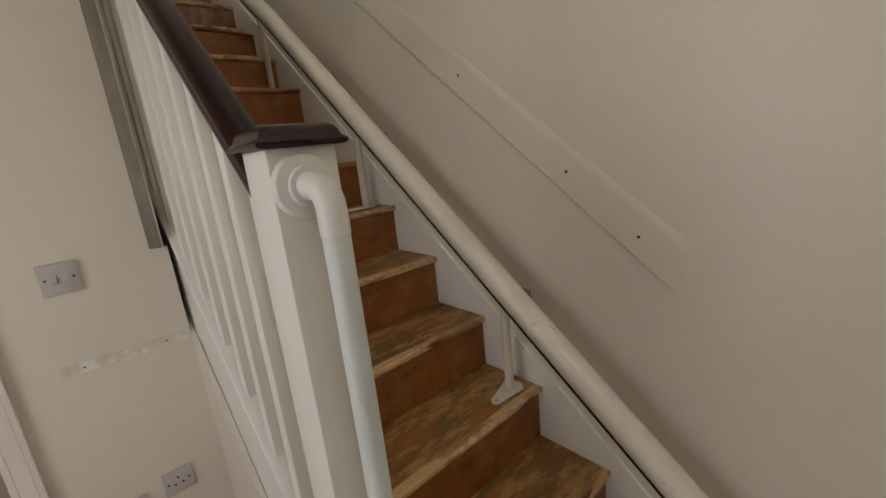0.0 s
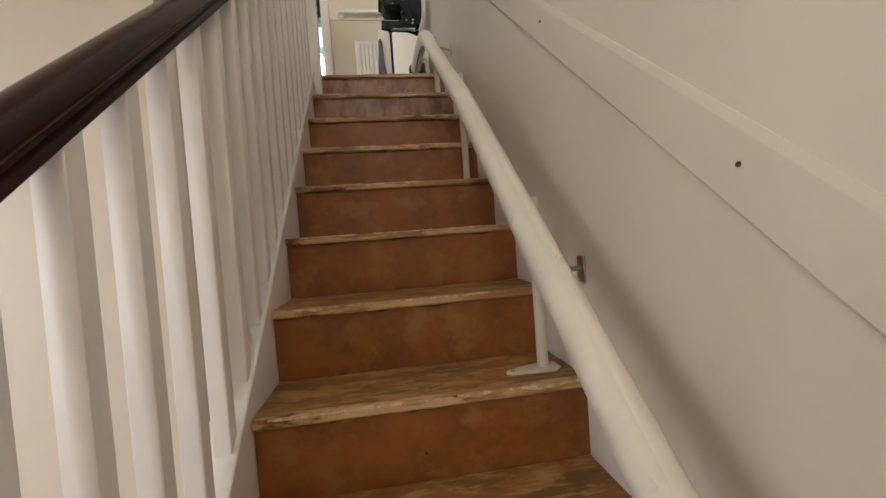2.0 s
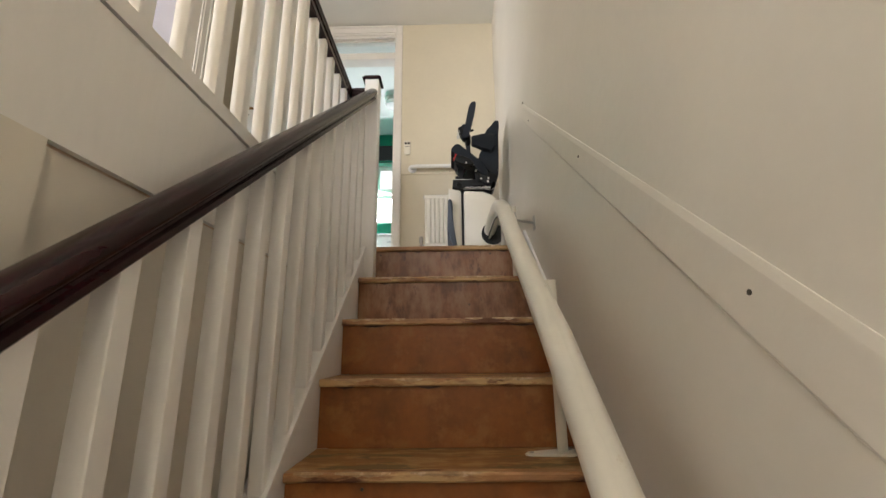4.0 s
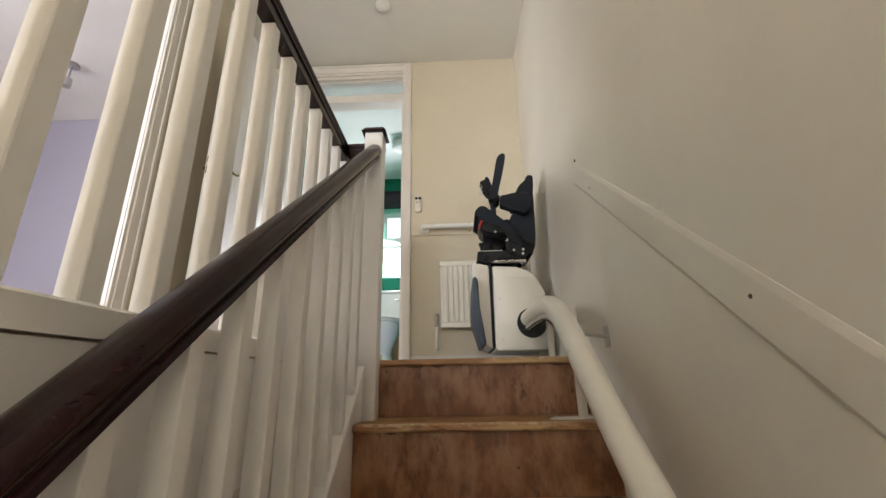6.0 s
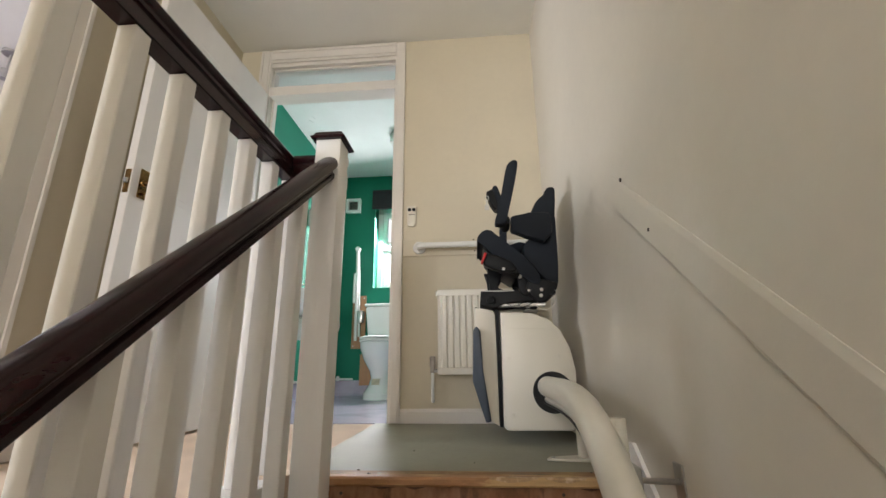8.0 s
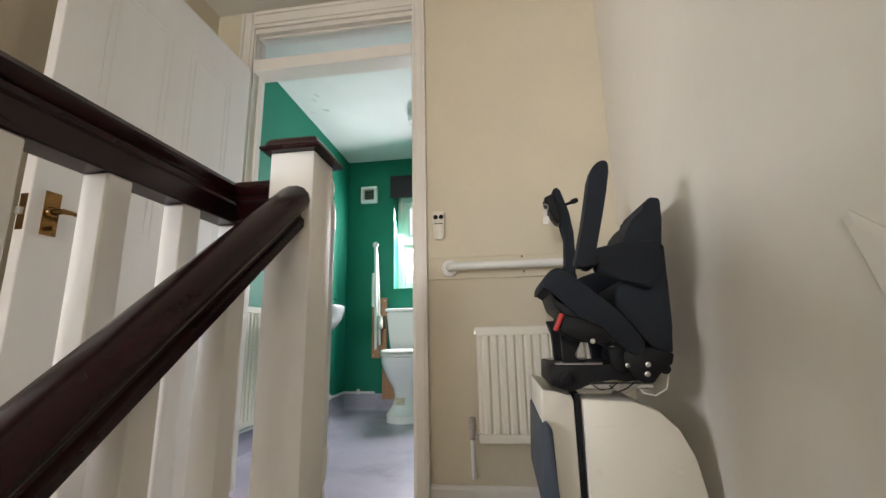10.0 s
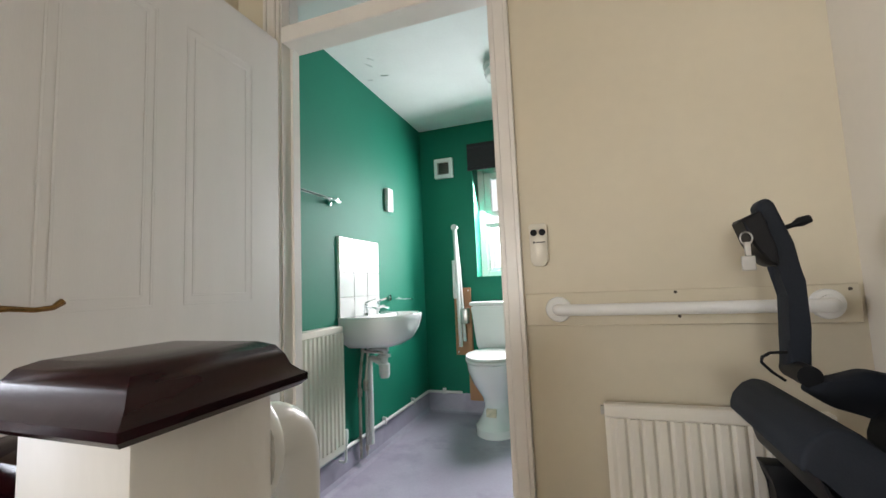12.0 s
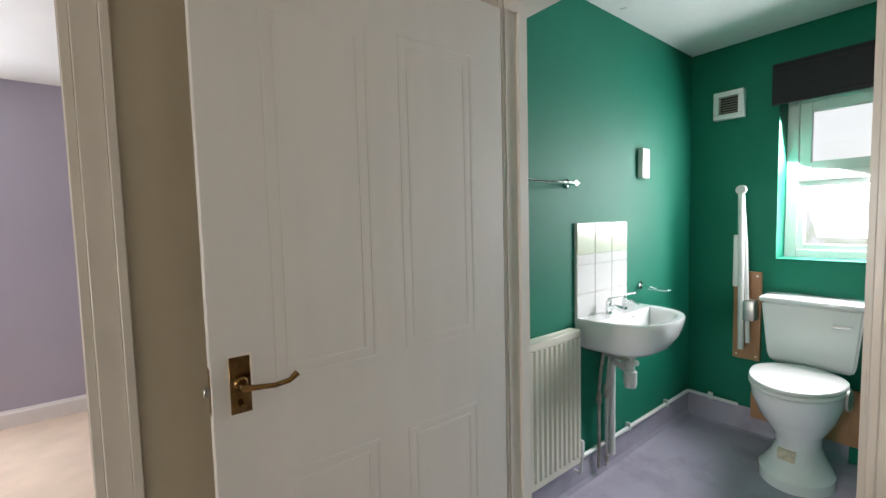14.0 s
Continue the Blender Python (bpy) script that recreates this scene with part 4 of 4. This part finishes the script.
def oring(cx, cy, w, f, bk, z, n=28):
    """Egg-shaped ring: half width w, reach f to the front (-y) and bk to the back."""
    return [(cx + w * math.cos(a), cy + (bk if math.sin(a) > 0 else f) * math.sin(a), z) for a in (2 * math.pi * i / n for i in range(n))]


SZ = L + 0.495
rings = [oring(TX, 6.18, 0.150, 0.20, 0.20, L), oring(TX, 6.18, 0.150, 0.20, 0.20, L + 0.05), oring(TX, 6.18, 0.138, 0.18, 0.20, L + 0.065), oring(TX, 6.19, 0.105, 0.145, 0.19, L + 0.12), oring(TX, 6.20, 0.088, 0.13, 0.18, L + 0.18), oring(TX, 6.19, 0.10, 0.14, 0.19, L + 0.24), oring(TX, 6.17, 0.15, 0.22, 0.20, L + 0.34), oring(TX, 6.15, 0.178, 0.27, 0.20, L + 0.44), oring(TX, 6.15, 0.182, 0.28, 0.20, SZ - 0.008), oring(TX, 6.15, 0.175, 0.27, 0.20, SZ)]
part("bowl", loft(B(), rings), ceramic, toilet)
rings = [oring(TX, 6.15, 0.180, 0.28, 0.19, SZ + 0.002), oring(TX, 6.15, 0.188, 0.288, 0.195, SZ + 0.008), oring(TX, 6.15, 0.188, 0.288, 0.195, SZ + 0.018), oring(TX, 6.15, 0.182, 0.28, 0.19, SZ + 0.022)]
part("seat", loft(B(), rings), plastic_white, toilet, "white plastic seat")
rings = [oring(TX, 6.15, 0.182, 0.28, 0.18, SZ + 0.025), oring(TX, 6.15, 0.187, 0.287, 0.185, SZ + 0.030), oring(TX, 6.15, 0.185, 0.285, 0.185, SZ + 0.040), oring(TX, 6.15, 0.16, 0.25, 0.16, SZ + 0.048), oring(TX, 6.15, 0.05, 0.10, 0.06, SZ + 0.051)]
part("lid", loft(B(), rings), plastic_white, toilet, "white plastic lid, closed")
b = B()
rings = []
for z, w, d in ((SZ + 0.02, 0.165, 0.15), (SZ + 0.06, 0.18, 0.165), (SZ + 0.34, 0.205, 0.185), (SZ + 0.36, 0.205, 0.185)):
    rings.append([(TX + sx * w, 6.530 - (d if sy < 0 else 0), z) for sx, sy in ((-1, -1), (1, -1), (1, 1), (-1, 1))])
loft(b, rings)
bmesh.ops.bevel(b, geom=list(b.edges), offset=0.02, segments=3, affect="EDGES", clamp_overlap=True)
part("cistern", b, ceramic, toilet)
part("cistern_lid", box(B(), TX - 0.215, TX + 0.215, 6.32, 6.531, SZ + 0.36, SZ + 0.39, 0.012, 3), ceramic, toilet)
part("flush_lever", tube(B(), [(TX + 0.165, 6.325, SZ + 0.28), (TX + 0.165, 6.305, SZ + 0.28), (TX + 0.10, 6.30, SZ + 0.275)], 0.007, 8), chrome, toilet)
part("label", prism(B(), [(TX - 0.050, 6.052), (TX - 0.020, 6.044), (TX + 0.020, 6.044), (TX + 0.020, 6.080), (TX - 0.050, 6.080)], "z", L + 0.125, L + 0.175), mat("faded_paper_label", (0.62, 0.55, 0.42), 0.7, 0.2, 40, 200, 0), toilet, "faded paper label")
b = lathe(B(), [(0.01, 0), (0.05, 0), (0.052, 0.01), (0.04, 0.016), (0.01, 0.016)], (TX + 0.183, 6.13, SZ - 0.02), "x", 20)
part("hinge_cover", b, steel, toilet, "round steel seat fixing")

gb = thing("fixing_board", "beech veneer fixing board screwed to the green wall beside the toilet", "board")
part("board", box(B(), -0.835, -0.695, 6.513, 6.5345, 2.985, 3.525, 0.002), beech, gb)
part("board", box(B(), -0.735, -0.20, 6.511, 6.5345, 2.63, 2.93, 0.002), beech, gb)
for x, z in ((-0.815, 3.50), (-0.715, 3.50), (-0.815, 3.01), (-0.715, 3.01)):
    part("screw", lathe(B(), [(0.001, 0), (0.006, 0), (0.006, -0.002), (0.001, -0.003)], (x, 6.513, z), "y", 8), plastic_white, gb)
drop = thing("drop_down_rail", "white hinged support rail folded up against the fixing board", "support rail")
b = tube(B(), [(-0.775, 6.45, 3.06), (-0.778, 6.44, 3.60), (-0.785, 6.44, 4.00)], 0.016, 12)
tube(b, [(-0.745, 6.47, 3.10), (-0.765, 6.46, 3.70), (-0.785, 6.45, 4.02)], 0.013, 12)
part("arm", b, plastic_white, drop)
part("hinge_block", box(B(), -0.765, -0.705, 6.43, 6.513, 3.24, 3.36, 0.008, 2), steel, drop)
part("end", lathe(B(), [(0.005, 0), (0.027, 0.0), (0.027, 0.02), (0.005, 0.02)], (-0.785, 6.43, 4.015), "y", 16), plastic_white, drop)
part("leg", box(B(), -0.815, -0.790, 6.42, 6.46, 3.44, 3.75, 0.008, 2), plastic_white, drop)
lamp1 = thing("ceiling_lamp", "round white bathroom ceiling lamp with a glass bowl, switched off", "ceiling lamp")
part("base", lathe(B(), [(0.01, 0), (0.115, 0), (0.115, -0.02), (0.10, -0.03), (0.01, -0.03)], (-0.20, 5.72, CEIL), "z", 28), plastic_white, lamp1)
part("bowl", lathe(B(), [(0.10, -0.03), (0.11, -0.05), (0.10, -0.08), (0.06, -0.10), (0.01, -0.105)], (-0.20, 5.72, CEIL), "z", 28), ceramic, lamp1)
det = thing("smoke_alarm", "round white smoke alarm on the landing ceiling", "smoke alarm")
part("body", lathe(B(), [(0.01, 0), (0.05, 0), (0.05, -0.015), (0.035, -0.03), (0.01, -0.035)], (-0.106, 4.0, CEIL), "z", 24), plastic_white, det)
bl = thing("spot_lamp", "small steel spot lamp on a bracket hanging from the bedroom ceiling", "ceiling lamp")
part("stem", tube(B(), [(-2.66, 4.40, CEIL), (-2.66, 4.40, CEIL - 0.16)], 0.006, 8), steel, bl)
part("base", lathe(B(), [(0.01, 0), (0.05, 0), (0.05, -0.02), (0.01, -0.02)], (-2.66, 4.40, CEIL), "z", 16), steel, bl)
part("head", lathe(B(), [(0.01, 0), (0.028, 0.0), (0.03, -0.07), (0.01, -0.07)], (-2.66, 4.40, CEIL - 0.14), "z", 16), steel, bl)
bs = thing("wall_socket", "white socket low on the lilac bedroom wall", "socket")
part("plate", box(B(), -3.9695, -3.96, 2.74, 2.82, 3.05, 3.13, 0.002), plastic_white, bs)

# ---- stairlift ----
RX = 0.695
def rail_z(y):
    pts = [(-1.0, 0.010 - 0.8335), (2.4, 0.010 + 2.4 * 0.8335), (2.9, 2.382), (3.06, 2.505), (3.14, 2.575), (3.23, 2.645), (3.33, 2.697), (3.45, 2.727), (3.6, 2.735), (4.5, 2.735)]
    for (a, za_), (b_, zb_) in zip(pts, pts[1:]):
        if y <= b_:
            return za_ + (y - a) * (zb_ - za_) / (b_ - a)
    return pts[-1][1]


track = thing("stairlift_rail", "thick cream stairlift rail on floor posts beside the wall", "stairlift rail")
ys = [0.20, 1.0, 1.8, 2.4, 2.6, 2.72] + [2.78 + 0.06 * i for i in range(17)] + [3.95, 4.35]
part("tube", tube(B(), [(RX, y, sum(rail_z(y + d) for d in (-0.06, 0, 0.06)) / 3) for y in ys], 0.037, 24), rail_cream, track)
part("sleeve", tube(B(), [(RX + 0.012, y, rail_z(y) + 0.011) for y in (0.2, 1.0, 1.8, 2.4, 2.75)], [0.031, 0.031, 0.031, 0.029, 0.020], 20), rail_cream, track, "second cream tube fused along the rail")
part("rack", tube(B(), [(RX - 0.004, y, sum(rail_z(y + d) for d in (-0.06, 0, 0.06)) / 3 - 0.044) for y in ys[:-1]], 0.012, 6), rail_cream, track, "cream toothed drive strip")
# thin black line following the rail's lower side
part("underside_strip", tube(B(), [(RX - 0.015, y, sum(rail_z(y + d) for d in (-0.06, 0, 0.06)) / 3 - 0.0555) for y in ys[:-1]], 0.0032, 6), black, track, "thin black strip along the underside of the rail")
for y, tz in ((1.045, nz(3)), (1.84, nz(6)), (2.665, nz(9)), (3.335, nz(12)), (3.72, L)):
    px = RX + 0.062
    b = tube(B(), [(px, y, tz + 0.006), (px, y, rail_z(y) - 0.005)], 0.016, 12)
    box(b, px - 0.06, px + 0.005, y - 0.012, y + 0.012, rail_z(y) - 0.022, rail_z(y) - 0.004, 0.002)
    part("post", b, lift_cream, track, smooth=True)
    b = prism(B(), [(px - 0.115, y - 0.02), (px - 0.105, y - 0.034), (px + 0.02, y - 0.045), (px + 0.045, y - 0.02), (px + 0.045, y + 0.03), (px + 0.02, y + 0.04), (px - 0.105, y + 0.0)], "z", tz + 0.0005, tz + 0.007, 0.002)
    part("foot_plate", b, lift_cream, track)
    for dx, dy in ((-0.095, -0.018), (0.025, 0.02)):
        part("bolt", lathe(B(), [(0.002, 0), (0.007, 0), (0.006, 0.004), (0.002, 0.005)], (px + dx, y + dy, tz + 0.007), "z", 8), steel, track)
for y, z in ((1.011, 0.748), (1.745, 1.338), (3.26, 2.58)):
    b = box(B(), XW - 0.005, XW - 0.0005, y - 0.02, y + 0.02, z - 0.035, z + 0.035, 0.001)
    tube(b, [(XW - 0.004, y, z), (RX + 0.035, y - 0.03, z + 0.01)], 0.006, 8)
    box(b, RX + 0.03, RX + 0.055, y - 0.06, y, z - 0.01, z + 0.04, 0.004)
    part("wall_bracket", b, steel, track, "dull steel wall bracket")

lift = thing("stairlift_chair", "folded dark grey stairlift chair on a cream carriage at the landing", "stairlift")
CY0, CY1 = 3.95, 4.36
b = B()
out = [(0.515, 2.598), (0.53, 2.588), (0.765, 2.588), (0.782, 2.62), (0.79, 2.80), (0.775, 2.88), (0.745, 2.945), (0.70, 2.99), (0.64, 3.012), (0.52, 3.018)]
prism(b, out, "y", CY0, CY1, 0.006, 2)
body = part("body", b, lift_cream, lift, "cream carriage housing with a rounded shoulder")
b = B()
lathe(b, [(0.02, 0.0), (0.074, 0.0), (0.074, -0.0025), (0.068, -0.0025), (0.066, -0.0015), (0.02, -0.0015)], (0.70, CY0 - 0.0005, 2.72), "y", 28)
part("rail_opening", b, dark_hole, body, "round black opening round the rail")
for x, z in ((0.545, 2.845), (0.735, 2.852), (0.55, 2.64), (0.76, 2.64)):
    part("cap_screw", lathe(B(), [(0.002, 0), (0.008, 0), (0.008, -0.002), (0.002, -0.003)], (x, CY0, z), "y", 12), lift_cream, body)
part("seam", box(B(), 0.545, 0.735, CY0 - 0.0012, CY0 + 0.0, 2.952, 2.9545), lift_cream, body)
part("side_gap", box(B(), 0.502, 0.514, CY0 + 0.01, CY1 - 0.01, 2.60, 3.03), black, lift)
part("side_cover", prism(B(), [(0.418, 2.95), (0.455, 2.63), (0.50, 2.60), (0.501, 3.010), (0.494, 3.028), (0.450, 3.030), (0.418, 3.045)], "y", CY0 + 0.015, CY1 - 0.015, 0.005, 2), lift_cream, lift, "cream side cover")
part("foot_rest", prism(B(), [(0.412, 2.95), (0.425, 2.965), (0.44, 2.945), (0.445, 2.80), (0.470, 2.62), (0.45, 2.615), (0.405, 2.76)], "y", CY0 - 0.01, CY1 + 0.02, 0.006, 2), footrest_grey, lift, "slate grey foot rest folded up")
part("post_cover", box(B(), 0.50, 0.62, 4.05, 4.25, 3.015, 3.04, 0.006), lift_cream, lift)
part("swivel_base", prism(B(), [(0.447, 3.103), (0.443, 3.049), (0.497, 3.033), (0.518, 3.042), (0.547, 3.059), (0.598, 3.067), (0.626, 3.057), (0.668, 3.061), (0.676, 3.085), (0.646, 3.099), (0.598, 3.101), (0.529, 3.099)], "y", 3.955, 4.215, 0.004, 2), black, lift, "black seat swivel plate")
for y in (3.962, 4.182):
    part("slide_bar", box(B(), 0.50, 0.70, y, y + 0.025, 3.040, 3.054, 0.003), steel, lift, "bare steel slide bar")
    part("slide_bar", box(B(), 0.46, 0.58, y - 0.006, y + 0.02, 3.100, 3.106, 0.002), steel, lift, "bare steel slide bar")
part("pivot_boss", lathe(B(), [(0.004, 0), (0.018, 0), (0.018, -0.010), (0.011, -0.012), (0.010, -0.004), (0.004, -0.004)], (0.486, 3.955, 3.066), "y", 18), black, lift)
part("label", box(B(), 0.478, 0.515, 3.975, 4.01, 3.1035, 3.1055), plastic_white, lift)
part("seat_stem", prism(B(), [(0.484, 3.180), (0.466, 3.220), (0.526, 3.220), (0.546, 3.185), (0.526, 3.160), (0.510, 3.130), (0.512, 3.115), (0.538, 3.109), (0.538, 3.099), (0.482, 3.099)], "y", 3.965, 4.005, 0.004, 2), black, lift, "black seat hinge bracket")
part("seat_stem", prism(B(), [(0.484, 3.180), (0.466, 3.220), (0.526, 3.220), (0.546, 3.185), (0.526, 3.160), (0.510, 3.130), (0.512, 3.115), (0.538, 3.109), (0.538, 3.099), (0.482, 3.099)], "y", 4.165, 4.205, 0.004, 2), black, lift, "black seat hinge bracket")
part("seat", prism(B(), [(0.438, 3.297), (0.438, 3.313), (0.444, 3.330), (0.460, 3.348), (0.478, 3.356), (0.499, 3.351), (0.529, 3.323), (0.576, 3.281), (0.625, 3.237), (0.669, 3.184), (0.683, 3.155), (0.684, 3.133), (0.672, 3.120), (0.646, 3.127), (0.611, 3.157), (0.579, 3.183), (0.534, 3.219), (0.499, 3.252), (0.463, 3.296), (0.450, 3.304)], "y", 3.935, 4.215, 0.012, 3), fabric, lift, "dark grey seat cushion folded up")
part("seat_pan", prism(B(), [(0.460, 3.290), (0.499, 3.245), (0.546, 3.207), (0.598, 3.165), (0.586, 3.155), (0.521, 3.201), (0.471, 3.249)], "y", 3.950, 4.200, 0.005, 2), black, lift, "black underside of the seat")
for y in (3.945, 4.180):
    part("seat_frame", prism(B(), [(0.586, 3.165), (0.598, 3.155), (0.598, 3.103), (0.611, 3.081), (0.636, 3.081), (0.636, 3.155), (0.611, 3.171)], "y", y, y + 0.022, 0.004, 2), black, lift)
    part("hinge_arm", prism(B(), [(0.626, 3.115), (0.632, 3.133), (0.691, 3.145), (0.750, 3.127), (0.743, 3.101), (0.721, 3.093), (0.714, 3.080), (0.695, 3.057), (0.668, 3.057), (0.641, 3.080)], "y", y - 0.006, y + 0.014, 0.004, 2), black, lift, "black shaped hinge plate")
part("cross_tube", tube(B(), [(0.725, 3.94, 3.090), (0.725, 4.20, 3.090)], 0.013, 12), black, lift)
for x, z, y, r in ((0.601, 3.154, 3.932, 0.009), (0.533, 3.163, 3.830, 0.006), (0.635, 3.099, 3.940, 0.006), (0.680, 3.078, 3.938, 0.007), (0.684, 3.101, 3.938, 0.007)):
    part("bolt", lathe(B(), [(0.002, 0), (r, 0), (r, -0.002), (r * 0.6, -0.003), (r * 0.5, -0.001), (0.002, -0.001)], (x, y, z), "y", 12), steel, lift, "dull steel bolt head")
part("belt_buckle", prism(B(), [(0.456, 3.189), (0.472, 3.228), (0.513, 3.219), (0.561, 3.195), (0.587, 3.165), (0.576, 3.154), (0.527, 3.159), (0.499, 3.162), (0.470, 3.177)], "y", 3.835, 3.868, 0.007, 3), black, lift, "black belt buckle")
part("buckle_button", prism(B(), [(0.448, 3.191), (0.456, 3.187), (0.474, 3.226), (0.465, 3.231)], "y", 3.830, 3.860, 0.003, 2), red, lift, "red release button")
part("belt_arm", prism(B(), [(0.520, 3.170), (0.575, 3.150), (0.600, 3.150), (0.585, 3.175), (0.530, 3.200)], "y", 3.868, 3.936, 0.004), black, lift)
part("backrest", prism(B(), [(0.638, 3.305), (0.627, 3.275), (0.626, 3.243), (0.690, 3.163), (0.704, 3.141), (0.742, 3.125), (0.755, 3.129), (0.759, 3.190), (0.762, 3.295), (0.766, 3.410), (0.731, 3.410), (0.721, 3.350)], "y", 3.955, 4.205, 0.016, 3), fabric, lift, "dark grey padded backrest")
part("back_pad", prism(B(), [(0.662, 3.405), (0.666, 3.430), (0.676, 3.452), (0.688, 3.475), (0.702, 3.494), (0.726, 3.513), (0.735, 3.523), (0.737, 3.538), (0.748, 3.547), (0.769, 3.545), (0.775, 3.535), (0.772, 3.485), (0.764, 3.405)], "y", 3.965, 4.195, 0.014, 3), fabric, lift, "dark grey upper padding of the backrest")
part("back_wing", prism(B(), [(0.578, 3.400), (0.648, 3.411), (0.722, 3.414), (0.737, 3.403), (0.739, 3.325), (0.704, 3.288), (0.636, 3.313), (0.574, 3.337)], "y", 3.905, 3.950, 0.012, 3), fabric, lift, "dark grey side wing of the backrest")
part("back_wing", prism(B(), [(0.546, 3.340), (0.584, 3.357), (0.637, 3.376), (0.719, 3.357), (0.721, 3.305), (0.687, 3.284), (0.630, 3.299), (0.586, 3.311)], "y", 4.190, 4.235, 0.012, 3), fabric, lift, "dark grey side wing of the backrest")
part("armrest", prism(B(), [(0.508, 3.349), (0.518, 3.383), (0.534, 3.445), (0.546, 3.500), (0.558, 3.560), (0.566, 3.585), (0.576, 3.598), (0.590, 3.607), (0.604, 3.606), (0.609, 3.595), (0.607, 3.575), (0.595, 3.517), (0.583, 3.467), (0.572, 3.425), (0.557, 3.367), (0.552, 3.343), (0.531, 3.337), (0.512, 3.339)], "y", 3.822, 3.870, 0.012, 3), fabric, lift, "dark grey padded armrest folded up")
part("arm_pivot", tube(B(), [(0.550, 3.84, 3.360), (0.555, 3.94, 3.360)], 0.018, 16), black, lift)
part("arm_pivot", tube(B(), [(0.560, 4.20, 3.362), (0.565, 4.29, 3.362)], 0.019, 16), black, lift)
far = [(0.545, 3.355), (0.553, 3.42), (0.558, 3.50), (0.553, 3.57), (0.530, 3.645), (0.526, 3.680), (0.540, 3.694), (0.554, 3.684), (0.580, 3.60), (0.588, 3.53), (0.588, 3.44), (0.583, 3.35)]
part("armrest", prism(B(), far, "y", 4.245, 4.295, 0.010, 3), fabric, lift, "dark grey padded armrest folded up")
part("control_box", prism(B(), [(0.495, 3.652), (0.528, 3.667), (0.548, 3.592), (0.548, 3.557), (0.533, 3.564), (0.510, 3.602)], "y", 4.235, 4.305, 0.004), black, lift, "black control head")
part("joystick", tube(B(), [(0.558, 4.27, 3.627), (0.588, 4.27, 3.637), (0.600, 4.27, 3.642), (0.616, 4.27, 3.647)], [0.005, 0.005, 0.010, 0.008], 10), black, lift, "black joystick")
part("key_ring", tube(B(), [(0.497 + 0.010 * math.sin(a), 4.23, 3.614 + 0.012 * math.cos(a)) for a in (2 * math.pi * i / 12 for i in range(13))], 0.0016, 6), steel, lift)
part("key", box(box(B(), 0.492, 0.502, 4.226, 4.232, 3.580, 3.607, 0.001), 0.485, 0.508, 4.227, 4.231, 3.552, 3.580, 0.001), steel, lift, "small steel key")
part("wire_loop", tube(B(), [(0.548, 4.25, 3.397), (0.521, 4.25, 3.395), (0.508, 4.25, 3.387), (0.506, 4.25, 3.377), (0.521, 4.25, 3.360), (0.541, 4.25, 3.344)], 0.003, 6), black, lift, "black wire loop")
part("cable", tube(B(), [(0.66, 3.97, 3.050), (0.672, 3.96, 3.030), (0.700, 3.96, 3.024), (0.728, 3.96, 3.040), (0.738, 3.965, 3.070), (0.736, 3.97, 3.095)], 0.0017, 6), rail_cream, lift, "pale cable")
for i in range(4):
    part("wiring", tube(B(), [(0.55 + 0.02 * i, 3.955, 3.050), (0.565 + 0.02 * i, 3.948, 3.040 - 0.003 * i), (0.59 + 0.02 * i, 3.95, 3.042), (0.61 + 0.02 * i, 3.957, 3.055)], 0.0018, 5), steel if i % 2 else black, lift)

lift.location = (0.014, -0.032, -0.005)

# lifted seams of the bathroom ceiling paper
rnd = random.Random(11)
for x, y, a, n in ((-0.97, 5.37, 0.9, 0.06), (-0.92, 5.32, 1.1, 0.05), (-0.94, 5.53, 0.4, 0.05), (-1.06, 5.55, 0.3, 0.04)):
    pts = [(x + n * (i / 5) * math.cos(a) + rnd.uniform(-0.006, 0.006), y + n * (i / 5) * math.sin(a) + rnd.uniform(-0.006, 0.006), CEIL - 0.0015) for i in range(6)]
    single("paper_seam", tube(B(), pts, [0.001, 0.004, 0.005, 0.005, 0.004, 0.001], 6), bath_ceiling, "lifted flake of white ceiling paper", "paper flake")
for x, y, r in ((0.09, 3.565, 0.005), (0.13, 3.525, 0.005), (0.735, 3.55, 0.003), (0.21, 3.84, 0.003), (0.42, 3.66, 0.002)):
    single("wood_chip", lathe(B(), [(0.0005, 0), (r, 0.0003), (r * 0.7, 0.002), (0.0005, 0.0025)], (x, y, L), "z", 6), screw_metal, "dark crumb lying on the boarded stair head", "crumb")
for k, x, d in ((13, 0.06, 0.014), (13, 0.65, 0.012), (12, 0.52, 0.10), (9, 0.20, 0.012), (6, 0.40, 0.11), (3, 0.47, 0.014), (3, 0.30, 0.09), (5, 0.62, 0.012)):
    single("nail_head", lathe(B(), [(0.0005, 0), (0.0045, 0), (0.0045, -0.0012), (0.0005, -0.0015)], (x, ny(k) + 0.018, nz(k) - 0.03 - d), "y", 8), screw_metal, "dark nail head in the stripped riser", "nail")
